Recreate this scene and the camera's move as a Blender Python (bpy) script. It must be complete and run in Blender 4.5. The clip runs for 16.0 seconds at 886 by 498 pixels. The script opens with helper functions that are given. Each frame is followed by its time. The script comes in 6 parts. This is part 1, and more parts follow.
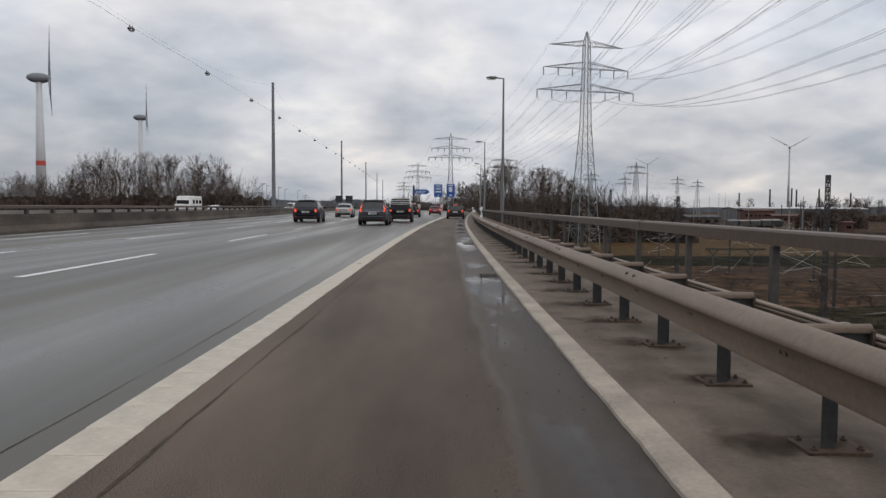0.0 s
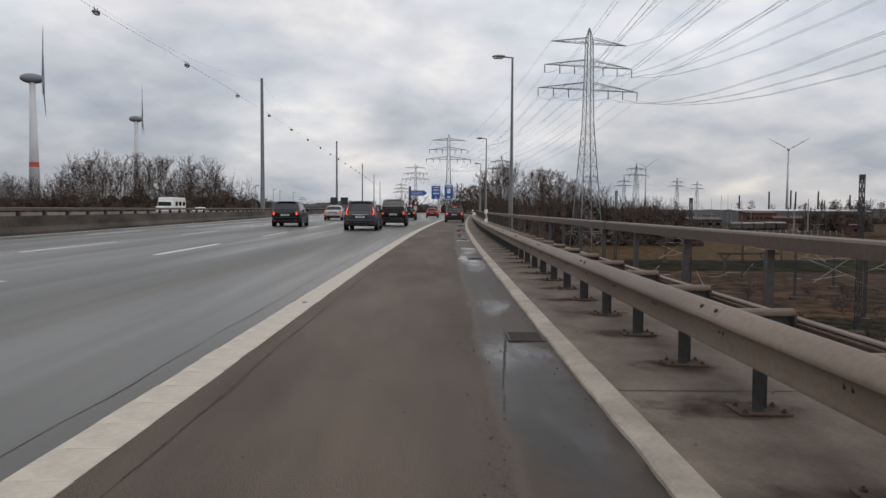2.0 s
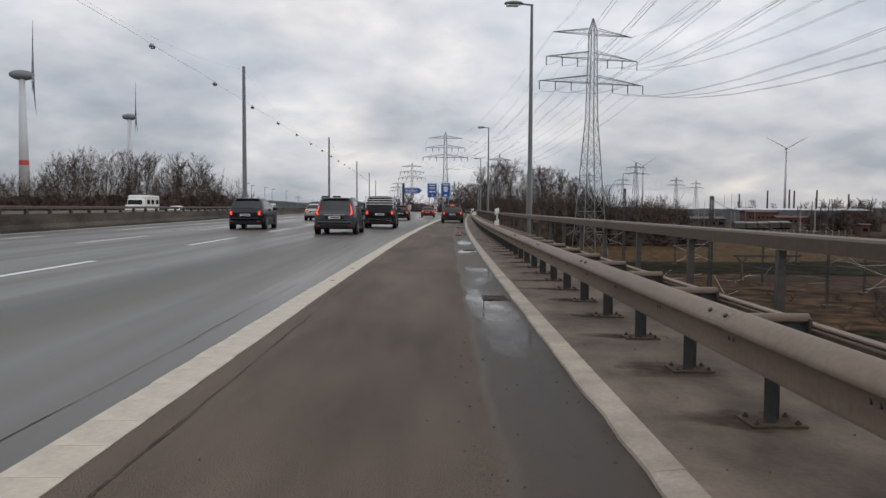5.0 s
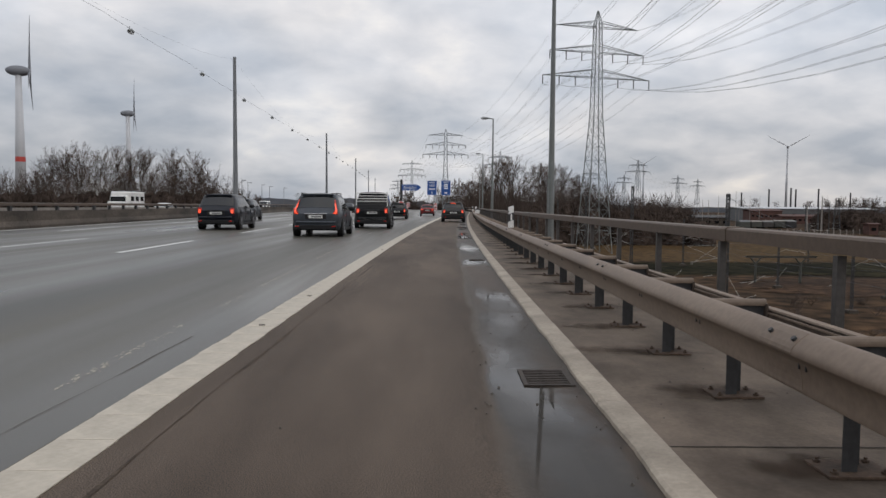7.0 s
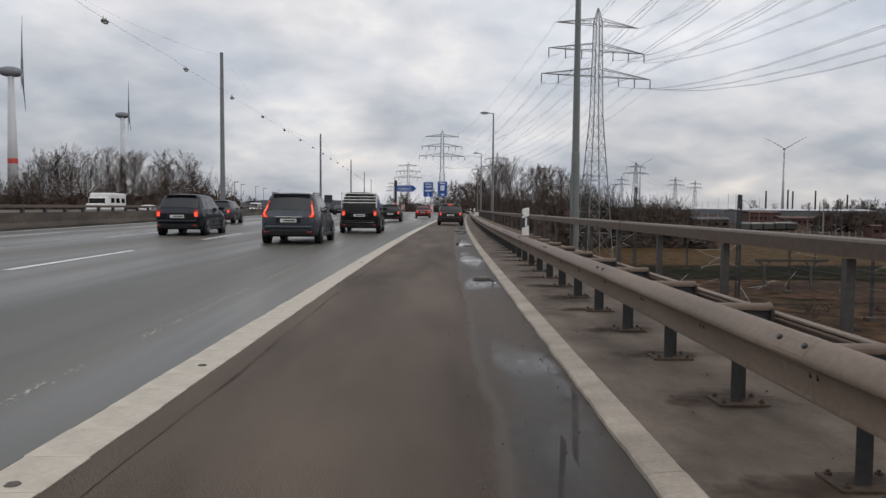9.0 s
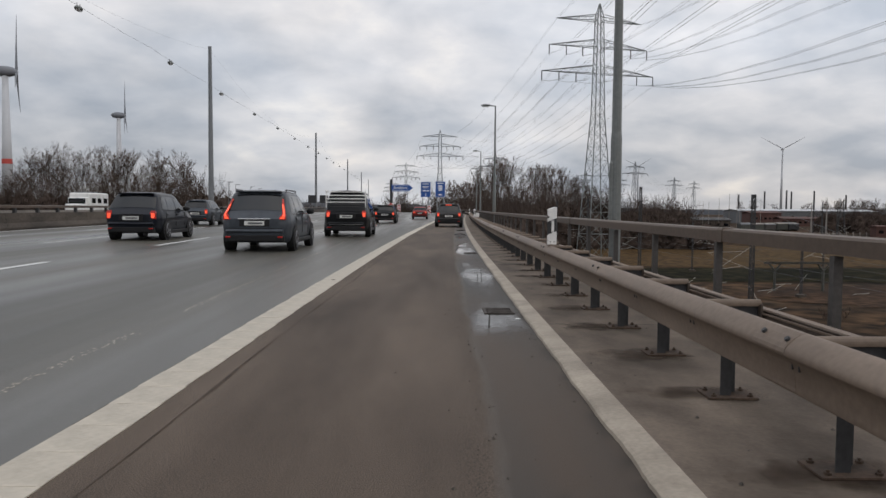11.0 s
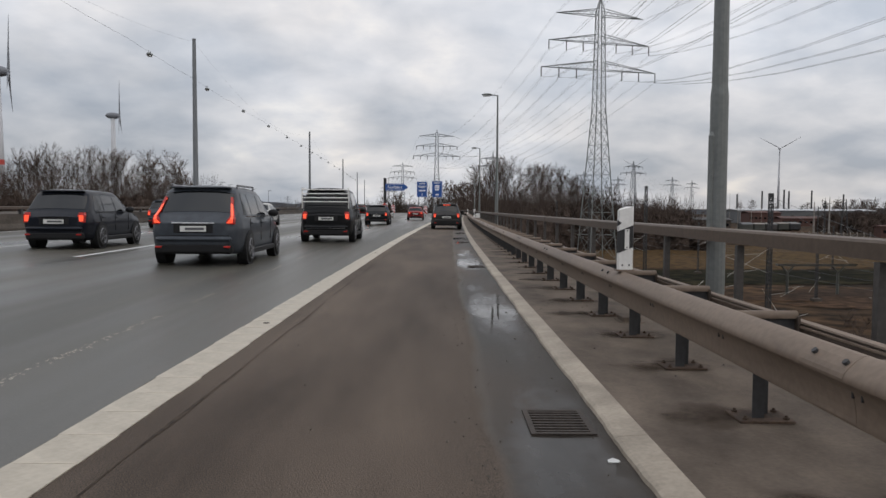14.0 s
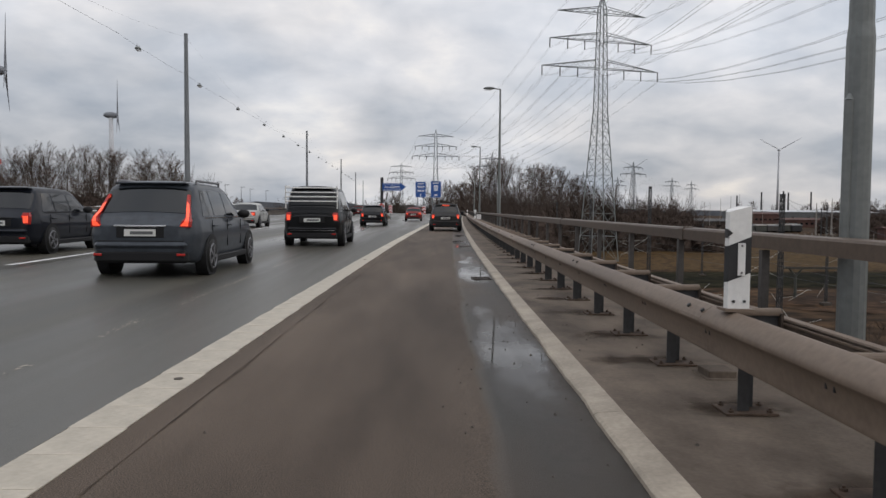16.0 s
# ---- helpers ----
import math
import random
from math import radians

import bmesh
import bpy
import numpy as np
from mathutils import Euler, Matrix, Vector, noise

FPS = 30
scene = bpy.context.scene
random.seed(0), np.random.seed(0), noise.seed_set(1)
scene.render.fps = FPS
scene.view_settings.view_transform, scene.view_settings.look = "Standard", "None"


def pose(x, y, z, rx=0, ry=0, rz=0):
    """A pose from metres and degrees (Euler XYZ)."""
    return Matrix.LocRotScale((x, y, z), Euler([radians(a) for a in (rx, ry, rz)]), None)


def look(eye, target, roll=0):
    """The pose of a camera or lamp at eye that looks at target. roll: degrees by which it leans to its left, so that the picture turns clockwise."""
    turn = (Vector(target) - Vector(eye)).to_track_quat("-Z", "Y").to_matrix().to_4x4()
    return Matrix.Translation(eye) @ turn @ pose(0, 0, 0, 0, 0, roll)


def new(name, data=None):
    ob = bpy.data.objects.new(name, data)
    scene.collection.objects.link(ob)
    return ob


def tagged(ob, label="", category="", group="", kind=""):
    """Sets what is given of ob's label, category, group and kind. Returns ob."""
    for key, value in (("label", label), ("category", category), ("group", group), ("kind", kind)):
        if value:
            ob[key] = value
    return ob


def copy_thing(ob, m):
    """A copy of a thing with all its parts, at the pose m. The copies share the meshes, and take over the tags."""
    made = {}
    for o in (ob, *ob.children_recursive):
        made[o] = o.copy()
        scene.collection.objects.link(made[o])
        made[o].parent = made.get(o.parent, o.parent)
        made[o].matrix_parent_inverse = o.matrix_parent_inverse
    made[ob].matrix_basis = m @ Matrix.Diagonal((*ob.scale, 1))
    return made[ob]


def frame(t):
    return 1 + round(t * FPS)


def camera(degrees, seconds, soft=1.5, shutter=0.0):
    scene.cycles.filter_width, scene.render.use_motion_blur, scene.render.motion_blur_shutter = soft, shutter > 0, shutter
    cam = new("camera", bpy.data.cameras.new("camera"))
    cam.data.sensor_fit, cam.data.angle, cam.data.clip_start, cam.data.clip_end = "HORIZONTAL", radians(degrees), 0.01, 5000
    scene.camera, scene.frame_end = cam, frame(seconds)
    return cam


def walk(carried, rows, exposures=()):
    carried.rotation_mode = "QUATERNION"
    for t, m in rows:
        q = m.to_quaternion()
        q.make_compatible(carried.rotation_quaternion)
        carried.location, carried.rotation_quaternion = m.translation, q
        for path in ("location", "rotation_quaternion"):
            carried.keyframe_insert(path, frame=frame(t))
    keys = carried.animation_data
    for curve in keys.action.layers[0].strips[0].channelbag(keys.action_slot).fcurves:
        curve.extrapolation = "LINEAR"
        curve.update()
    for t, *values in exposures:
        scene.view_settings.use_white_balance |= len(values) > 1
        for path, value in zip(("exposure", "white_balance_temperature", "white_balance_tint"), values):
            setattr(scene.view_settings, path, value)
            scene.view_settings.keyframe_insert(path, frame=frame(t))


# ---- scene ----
PATH = [
    (0.0, pose(-1.039, 4.639, 1.220, 86.769, -0.296, -0.516)),
    (0.5, pose(-1.010, 6.110, 1.219, 86.816, -0.338, -0.568)),
    (1.0, pose(-0.998, 7.648, 1.223, 86.924, -0.155, -0.520)),
    (1.5, pose(-0.989, 9.214, 1.221, 86.924, -0.210, -0.532)),
    (2.0, pose(-0.982, 10.756, 1.234, 86.936, -0.323, -0.678)),
    (2.5, pose(-0.955, 12.364, 1.229, 86.926, -0.446, -0.799)),
    (3.0, pose(-0.926, 13.867, 1.230, 86.836, -0.454, -0.889)),
    (3.5, pose(-0.903, 15.390, 1.224, 86.762, -0.250, -0.923)),
    (4.0, pose(-0.878, 16.775, 1.231, 86.928, -0.235, -0.967)),
    (6.5, pose(-0.808, 22.929, 1.223, 86.709, -0.523, -0.849)),
    (7.0, pose(-0.785, 24.189, 1.227, 86.699, -0.474, -0.929)),
    (7.5, pose(-0.763, 25.338, 1.225, 86.836, -0.406, -1.000)),
    (8.0, pose(-0.746, 26.426, 1.226, 86.841, -0.414, -1.033)),
    (8.5, pose(-0.718, 27.499, 1.227, 86.841, -0.328, -1.147)),
    (9.0, pose(-0.695, 28.468, 1.224, 86.856, -0.435, -1.194)),
    (11.5, pose(-0.580, 33.370, 1.213, 86.900, -0.332, -1.444)),
    (12.0, pose(-0.557, 34.197, 1.217, 86.893, -0.171, -1.445)),
    (12.5, pose(-0.535, 34.998, 1.216, 86.918, -0.321, -1.530)),
    (13.0, pose(-0.520, 35.707, 1.217, 86.954, -0.330, -1.536)),
    (13.5, pose(-0.508, 36.416, 1.211, 86.978, -0.351, -1.580)),
    (14.0, pose(-0.504, 37.088, 1.220, 86.925, -0.296, -1.599)),
    (14.5, pose(-0.492, 37.802, 1.221, 86.907, -0.453, -1.665)),
    (15.0, pose(-0.474, 38.406, 1.222, 86.892, -0.483, -1.659)),
    (15.5, pose(-0.464, 39.039, 1.222, 86.961, -0.530, -1.676)),
    (16.0, pose(-0.434, 39.658, 1.221, 86.971, -0.427, -1.685)),
]
cam = camera(62.0, 16.0)
walk(cam, PATH)

# ---- world, sun ----
world = bpy.data.worlds.new("overcast_sky")
scene.world = world
world.use_nodes = True
wn, wl = world.node_tree.nodes, world.node_tree.links
wn.clear()


def wnode(kind, **kw):
    n = wn.new(kind)
    for k, v in kw.items():
        n.inputs[k].default_value = v
    return n


def wmath(op, a, b):
    n = wn.new("ShaderNodeMath")
    n.operation = op
    for i, v in enumerate((a, b)):
        if isinstance(v, (int, float)):
            n.inputs[i].default_value = v
        else:
            wl.new(v, n.inputs[i])
    return n.outputs[0]


w_co = wn.new("ShaderNodeTexCoord")
w_sep = wn.new("ShaderNodeSeparateXYZ")
wl.new(w_co.outputs["Generated"], w_sep.inputs[0])
w_den = wmath("ADD", wmath("MAXIMUM", w_sep.outputs[2], 0.0), 0.34)
w_com = wn.new("ShaderNodeCombineXYZ")
wl.new(wmath("DIVIDE", w_sep.outputs[0], w_den), w_com.inputs[0])
wl.new(wmath("DIVIDE", w_sep.outputs[1], w_den), w_com.inputs[1])
w_big = wnode("ShaderNodeTexNoise", Scale=0.85, Detail=3.0, Roughness=0.45, Distortion=0.4)
w_fine = wnode("ShaderNodeTexNoise", Scale=5.5, Detail=7.0, Roughness=0.55, Distortion=0.2)
wl.new(w_com.outputs[0], w_big.inputs["Vector"])
wl.new(w_com.outputs[0], w_fine.inputs["Vector"])
w_mid = wnode("ShaderNodeTexNoise", Scale=2.5, Detail=3.0, Roughness=0.45, Distortion=0.25)
wl.new(w_com.outputs[0], w_mid.inputs["Vector"])
w_sum = wmath("ADD", wmath("ADD", wmath("MULTIPLY", w_big.outputs[0], 0.41), wmath("MULTIPLY", w_mid.outputs[0], 0.38)), wmath("MULTIPLY", w_fine.outputs[0], 0.21))
w_ramp = wn.new("ShaderNodeValToRGB")
cr = w_ramp.color_ramp
cr.elements[0].position, cr.elements[0].color = 0.39, (0.43, 0.465, 0.525, 1)
cr.elements[1].position, cr.elements[1].color = 0.61, (0.99, 0.945, 0.90, 1)
for p, c in ((0.455, (0.56, 0.58, 0.625, 1)), (0.54, (0.745, 0.742, 0.765, 1))):
    cr.elements.new(p).color = c
wl.new(w_sum, w_ramp.inputs[0])
# bluish gaps and peach-coloured cloud edges
w_off = wn.new("ShaderNodeMapping")
w_off.inputs["Location"].default_value = (3.7, 1.9, 0.0)
wl.new(w_com.outputs[0], w_off.inputs[0])
w_hue = wnode("ShaderNodeTexNoise", Scale=1.6, Detail=4.0, Roughness=0.5, Distortion=0.3)
wl.new(w_off.outputs[0], w_hue.inputs["Vector"])
w_tone = wn.new("ShaderNodeValToRGB")
w_tone.color_ramp.elements[0].position, w_tone.color_ramp.elements[0].color = 0.40, (0.975, 0.995, 1.02, 1)
w_tone.color_ramp.elements[1].position, w_tone.color_ramp.elements[1].color = 0.62, (1.015, 1.0, 0.985, 1)
wl.new(wmath("ADD", w_hue.outputs[0], wmath("MULTIPLY", w_sep.outputs[0], 0.28)), w_tone.inputs[0])
w_col = wn.new("ShaderNodeMix")
w_col.data_type, w_col.blend_type = "RGBA", "MULTIPLY"
w_col.inputs[0].default_value = 1.0
wl.new(w_ramp.outputs[0], w_col.inputs[6])
wl.new(w_tone.outputs[0], w_col.inputs[7])
w_sky = wn.new("ShaderNodeTexSky")
w_sky.sky_type = "NISHITA"
w_sky.sun_disc = False
w_sky.sun_elevation = radians(16)
w_sky.sun_rotation = radians(150)
w_mix = wn.new("ShaderNodeMix")
w_mix.data_type = "RGBA"
w_mix.inputs[0].default_value = 0.003
wl.new(w_col.outputs[2], w_mix.inputs[6])
wl.new(w_sky.outputs[0], w_mix.inputs[7])
w_side = wn.new("ShaderNodeMapRange")
for i, q in enumerate((0.0, 0.45, 0.25, 1.0)):
    w_side.inputs[i + 1].default_value = q
w_side.interpolation_type = "SMOOTHSTEP"
wl.new(wmath("ABSOLUTE", w_sep.outputs[0], 0.0), w_side.inputs[0])
w_low = wn.new("ShaderNodeMapRange")
for i, q in enumerate((0.0, 0.21, 0.42, 0.0)):
    w_low.inputs[i + 1].default_value = q
wl.new(w_sep.outputs[2], w_low.inputs[0])
w_dim = wmath("SUBTRACT", 1.0, wmath("MULTIPLY", w_side.outputs[0], w_low.outputs[0]))
w_bg = wnode("ShaderNodeBackground", Strength=0.98)
wl.new(w_mix.outputs[2], w_bg.inputs[0])
# an overcast sky brightens towards the zenith
w_zen = wn.new("ShaderNodeMapRange")
for i, q in enumerate((0.42, 0.98, 1.02, 1.7)):
    w_zen.inputs[i + 1].default_value = q
wl.new(w_sep.outputs[2], w_zen.inputs[0])
# and towards the side of the hidden sun
w_sun = wn.new("ShaderNodeMapRange")
for i, q in enumerate((0.05, 0.55, 1.0, 1.28)):
    w_sun.inputs[i + 1].default_value = q
wl.new(w_sep.outputs[0], w_sun.inputs[0])
wl.new(wmath("MULTIPLY", wmath("MULTIPLY", w_dim, w_zen.outputs[0]), w_sun.outputs[0]), w_bg.inputs[1])
w_out = wn.new("ShaderNodeOutputWorld")
wl.new(w_bg.outputs[0], w_out.inputs[0])

sun_data = bpy.data.lights.new("sun", "SUN")
sun_data.energy, sun_data.angle, sun_data.color = 0.2, radians(40), (1.0, 0.95, 0.88)
sun = new("sun", sun_data)
sun.matrix_world = look((50, -86, 60), (0, 0, 0))
scene.view_settings.exposure = 0.0


# ---- materials ----
def mat(name, base, rough=0.6, var=0.25, big=0.6, fine=25.0, bump=0.15, metallic=0.0, stretch=(1, 1, 1),
        tint=None, grit=1.0, spec=0.5):
    """Principled material with two scales of variation; base and tint are the two ends of the large stains."""
    m = bpy.data.materials.new(name)
    m.use_nodes = True
    n, l = m.node_tree.nodes, m.node_tree.links
    b = n["Principled BSDF"]
    b.inputs["Metallic"].default_value = metallic
    b.inputs["Specular IOR Level"].default_value = spec
    co = n.new("ShaderNodeTexCoord")
    mp = n.new("ShaderNodeMapping")
    mp.inputs["Scale"].default_value = stretch
    l.new(co.outputs["Object"], mp.inputs[0])
    n1 = n.new("ShaderNodeTexNoise")
    n1.inputs["Scale"].default_value, n1.inputs["Detail"].default_value = big, 5
    n1.inputs["Roughness"].default_value = 0.6
    n2 = n.new("ShaderNodeTexNoise")
    n2.inputs["Scale"].default_value, n2.inputs["Detail"].default_value = fine, 4
    l.new(mp.outputs[0], n1.inputs["Vector"])
    l.new(co.outputs["Object"], n2.inputs["Vector"])
    mix = n.new("ShaderNodeMix")
    mix.data_type = "RGBA"
    lo = tuple(c * (1 - var) for c in base)
    hi = tuple(min(1, c * (1 + var)) for c in (tint or base))
    mix.inputs[6].default_value, mix.inputs[7].default_value = (*lo, 1), (*hi, 1)
    rng = n.new("ShaderNodeMapRange")
    rng.inputs[1].default_value, rng.inputs[2].default_value = 0.32, 0.68
    l.new(n1.outputs[0], rng.inputs[0])
    l.new(rng.outputs[0], mix.inputs[0])
    mul = n.new("ShaderNodeMix")
    mul.data_type, mul.blend_type = "RGBA", "MULTIPLY"
    mul.inputs[0].default_value = 1.0
    rng2 = n.new("ShaderNodeMapRange")
    rng2.inputs[1].default_value, rng2.inputs[2].default_value = 0.5 - 0.2 / grit ** 0.5, 0.5 + 0.2 / grit ** 0.5
    rng2.inputs[3].default_value, rng2.inputs[4].default_value = 1 - min(0.8, var * 0.8 * grit), 1 + var * 0.55 * grit
    l.new(n2.outputs[0], rng2.inputs[0])
    l.new(mix.outputs[2], mul.inputs[6])
    l.new(rng2.outputs[0], mul.inputs[7])
    l.new(mul.outputs[2], b.inputs["Base Color"])
    rr = n.new("ShaderNodeMapRange")
    rr.inputs[3].default_value, rr.inputs[4].default_value = max(0.02, rough * 0.8), min(1, rough * 1.2)
    l.new(n1.outputs[0], rr.inputs[0])
    l.new(rr.outputs[0], b.inputs["Roughness"])
    if bump:
        bp = n.new("ShaderNodeBump")
        bp.inputs["Strength"].default_value, bp.inputs["Distance"].default_value = bump, 0.01
        l.new(n2.outputs[0], bp.inputs["Height"])
        l.new(bp.outputs[0], b.inputs["Normal"])
    return m


def plain(name, base, rough=0.5, metallic=0.0, emit=0.0, spec=0.5):
    m = bpy.data.materials.new(name)
    m.use_nodes = True
    b = m.node_tree.nodes["Principled BSDF"]
    b.inputs["Base Color"].default_value = (*base, 1)
    b.inputs["Roughness"].default_value = rough
    b.inputs["Metallic"].default_value = metallic
    b.inputs["Specular IOR Level"].default_value = spec
    if emit:
        b.inputs["Emission Color"].default_value = (*base, 1)
        b.inputs["Emission Strength"].default_value = emit
    return m


def wet(name, dry, damp, big, low, high, stretch=(1, 1, 1), dry_rough=0.75, fine=60.0, grit=1.0, tint=None):
    """Road surface with wet patches: smoother and darker where water stands."""
    m = mat(name, dry, dry_rough, 0.16, 0.55, fine, 0.25, stretch=stretch, grit=grit, tint=tint)
    n, l = m.node_tree.nodes, m.node_tree.links
    b = n["Principled BSDF"]
    co = n.new("ShaderNodeTexCoord")
    mp = n.new("ShaderNodeMapping")
    mp.inputs["Scale"].default_value = stretch
    l.new(co.outputs["Object"], mp.inputs[0])
    t = n.new("ShaderNodeTexNoise")
    t.inputs["Scale"].default_value, t.inputs["Detail"].default_value = big, 4
    l.new(mp.outputs[0], t.inputs["Vector"])
    r = n.new("ShaderNodeMapRange")
    r.inputs[1].default_value, r.inputs[2].default_value = low, high
    l.new(t.outputs[0], r.inputs[0])
    old = b.inputs["Base Color"].links[0].from_socket
    mix = n.new("ShaderNodeMix")
    mix.data_type = "RGBA"
    l.new(r.outputs[0], mix.inputs[0])
    l.new(old, mix.inputs[6])
    mix.inputs[7].default_value = (*damp, 1)
    l.new(mix.outputs[2], b.inputs["Base Color"])
    rmix = n.new("ShaderNodeMapRange")
    rmix.inputs[3].default_value, rmix.inputs[4].default_value = dry_rough, 0.04
    l.new(r.outputs[0], rmix.inputs[0])
    l.new(rmix.outputs[0], b.inputs["Roughness"])
    bp = b.inputs["Normal"].links[0].from_node
    inv = n.new("ShaderNodeMapRange")
    inv.inputs[3].default_value, inv.inputs[4].default_value = 0.25, 0.0
    l.new(r.outputs[0], inv.inputs[0])
    l.new(inv.outputs[0], bp.inputs["Strength"])
    return m


M_ROAD = wet("damp_asphalt", (0.054, 0.0535, 0.045), (0.029, 0.029, 0.025), 0.6, 0.40, 0.85, (0.9, 0.035, 1), 0.52, 110.0, 2.2, (0.076, 0.066, 0.047))
M_SHOULDER = mat("brown_grey_asphalt", (0.076, 0.0530, 0.0365), 0.80, 0.36, 0.5, 150.0, 0.30, stretch=(1.8, 0.35, 1), tint=(0.0927, 0.0691, 0.0515), spec=0.30, grit=3.2)


def add_gutter(m):
    """Wet, greyer strip towards the kerb, with a ragged rim and standing water."""
    n, l = m.node_tree.nodes, m.node_tree.links
    b = n["Principled BSDF"]
    uvn = n.new("ShaderNodeUVMap")
    uvn.uv_map = "across"
    sep = n.new("ShaderNodeSeparateXYZ")
    l.new(uvn.outputs[0], sep.inputs[0])

    def noise(scale, detail, stretch):
        mp = n.new("ShaderNodeMapping")
        mp.inputs["Scale"].default_value = stretch
        l.new(uvn.outputs[0], mp.inputs[0])
        t = n.new("ShaderNodeTexNoise")
        t.inputs["Scale"].default_value, t.inputs["Detail"].default_value = scale, detail
        l.new(mp.outputs[0], t.inputs["Vector"])
        return t.outputs[0]

    def calc(op, a, b_):
        k = n.new("ShaderNodeMath")
        k.operation = op
        for i, q in enumerate((a, b_)):
            if isinstance(q, (int, float)):
                k.inputs[i].default_value = q
            else:
                l.new(q, k.inputs[i])
        return k.outputs[0]

    def ramp(x, lo, hi, a=0.0, c=1.0):
        r = n.new("ShaderNodeMapRange")
        r.inputs[1].default_value, r.inputs[2].default_value, r.inputs[3].default_value, r.inputs[4].default_value = lo, hi, a, c
        l.new(x, r.inputs[0])
        return r.outputs[0]

    edge_n = noise(2.2, 5, (1, 0.35, 1))
    across = calc("ADD", sep.outputs[0], calc("MULTIPLY", calc("SUBTRACT", edge_n, 0.5), 0.22))
    band = ramp(across, -0.70, -0.64)
    pud_n = noise(0.42, 3, (1.6, 0.55, 1))
    fine_n = noise(9.0, 4, (1, 0.7, 1))
    dip = calc("ADD", ramp(sep.outputs[0], -0.66, -0.48, -0.06, 0.05), ramp(sep.outputs[0], -0.32, -0.06, 0.0, -0.10))
    # water gathers where the gutter sags between the drains
    sag = calc("MULTIPLY", calc("COSINE", calc("MULTIPLY", calc("SUBTRACT", sep.outputs[1], 35.3), 0.622), 0.0), 0.045)
    dip = calc("ADD", dip, sag)
    level = calc("ADD", calc("ADD", pud_n, dip), calc("MULTIPLY", calc("SUBTRACT", fine_n, 0.5), 0.15))
    pond = calc("MULTIPLY", ramp(level, 0.475, 0.600), calc("MULTIPLY", ramp(across, -0.68, -0.62), ramp(across, -0.03, -0.09)))
    stain = ramp(noise(0.6, 5, (1.4, 0.25, 1)), 0.35, 0.65)
    old = b.inputs["Base Color"].links[0].from_socket

    def blend(f, c0, c1):
        x = n.new("ShaderNodeMix")
        x.data_type = "RGBA"
        for sock, q in ((x.inputs[0], f), (x.inputs[6], c0), (x.inputs[7], c1)):
            if isinstance(q, tuple):
                sock.default_value = (*q, 1)
            else:
                l.new(q, sock)
        return x.outputs[2]

    grey = blend(stain, (0.066, 0.048, 0.0355), (0.043, 0.040, 0.036))
    damp = ramp(across, -1.3, -0.70, 0.0, 0.40)
    c = blend(damp, old, (0.046, 0.033, 0.024))
    c = blend(band, c, grey)
    lip = calc("MULTIPLY", ramp(across, -0.72, -0.68), ramp(across, -0.60, -0.64))
    c = blend(calc("MULTIPLY", lip, 0.30), c, (0.105, 0.088, 0.072))
    c = blend(pond, c, (0.026, 0.0215, 0.0175))
    silt = calc("MULTIPLY", ramp(sep.outputs[0], -0.13, -0.02), ramp(noise(3.0, 5, (2.0, 1.0, 1)), 0.38, 0.55))
    c = blend(silt, c, (0.030, 0.023, 0.018))
    l.new(c, b.inputs["Base Color"])
    l.new(calc("ADD", calc("MULTIPLY", band, -0.20), 0.74), b.inputs["Roughness"])
    l.new(calc("SUBTRACT", 0.26, calc("MULTIPLY", band, 0.12)), b.inputs["Specular IOR Level"])
    bp = b.inputs["Normal"].links[0].from_node
    l.new(calc("MULTIPLY", calc("SUBTRACT", 1.0, pond), 0.4), bp.inputs["Strength"])
    # grit stands out of the thin film of water, so only part of it mirrors
    water = n.new("ShaderNodeBsdfPrincipled")
    water.inputs["Base Color"].default_value = (0.024, 0.020, 0.016, 1)
    water.inputs["Roughness"].default_value = 0.03
    water.inputs["IOR"].default_value = 1.33
    film = n.new("ShaderNodeMixShader")
    l.new(calc("MULTIPLY", pond, ramp(noise(0.9, 4, (1.3, 0.6, 1)), 0.38, 0.64, 0.22, 0.85)), film.inputs[0])
    l.new(b.outputs[0], film.inputs[1])
    l.new(water.outputs[0], film.inputs[2])
    l.new(film.outputs[0], n["Material Output"].inputs[0])


add_gutter(M_SHOULDER)
M_TAR = mat("tar_joint", (0.024, 0.0208, 0.0176), 0.9, 0.35, 3.0, 40.0, 0.4, spec=0.15)
M_SEAM = mat("dirt_filled_seam", (0.044, 0.033, 0.025), 0.9, 0.40, 5.0, 45.0, 0.4, tint=(0.070, 0.053, 0.040), spec=0.15)
M_LINE = mat("worn_white_paint", (0.390, 0.345, 0.276), 0.6, 0.16, 1.4, 30.0, 0.35, tint=(0.490, 0.440, 0.362), grit=0.7)
M_DASH = mat("white_lane_paint", (0.56, 0.56, 0.544), 0.55, 0.1, 2.0, 30.0, 0.2)
M_KERB = mat("worn_white_kerb", (0.262, 0.222, 0.174), 0.75, 0.18, 1.8, 34.0, 0.35, tint=(0.335, 0.288, 0.230), grit=0.9)
M_WALK = mat("stained_concrete", (0.092, 0.0695, 0.0525), 0.85, 0.34, 1.5, 45.0, 0.3, tint=(0.140, 0.111, 0.087), spec=0.25, grit=0.6, stretch=(1, 0.6, 1))
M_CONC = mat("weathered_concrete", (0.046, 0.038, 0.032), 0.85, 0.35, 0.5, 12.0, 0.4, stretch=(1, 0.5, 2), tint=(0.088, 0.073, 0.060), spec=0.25)
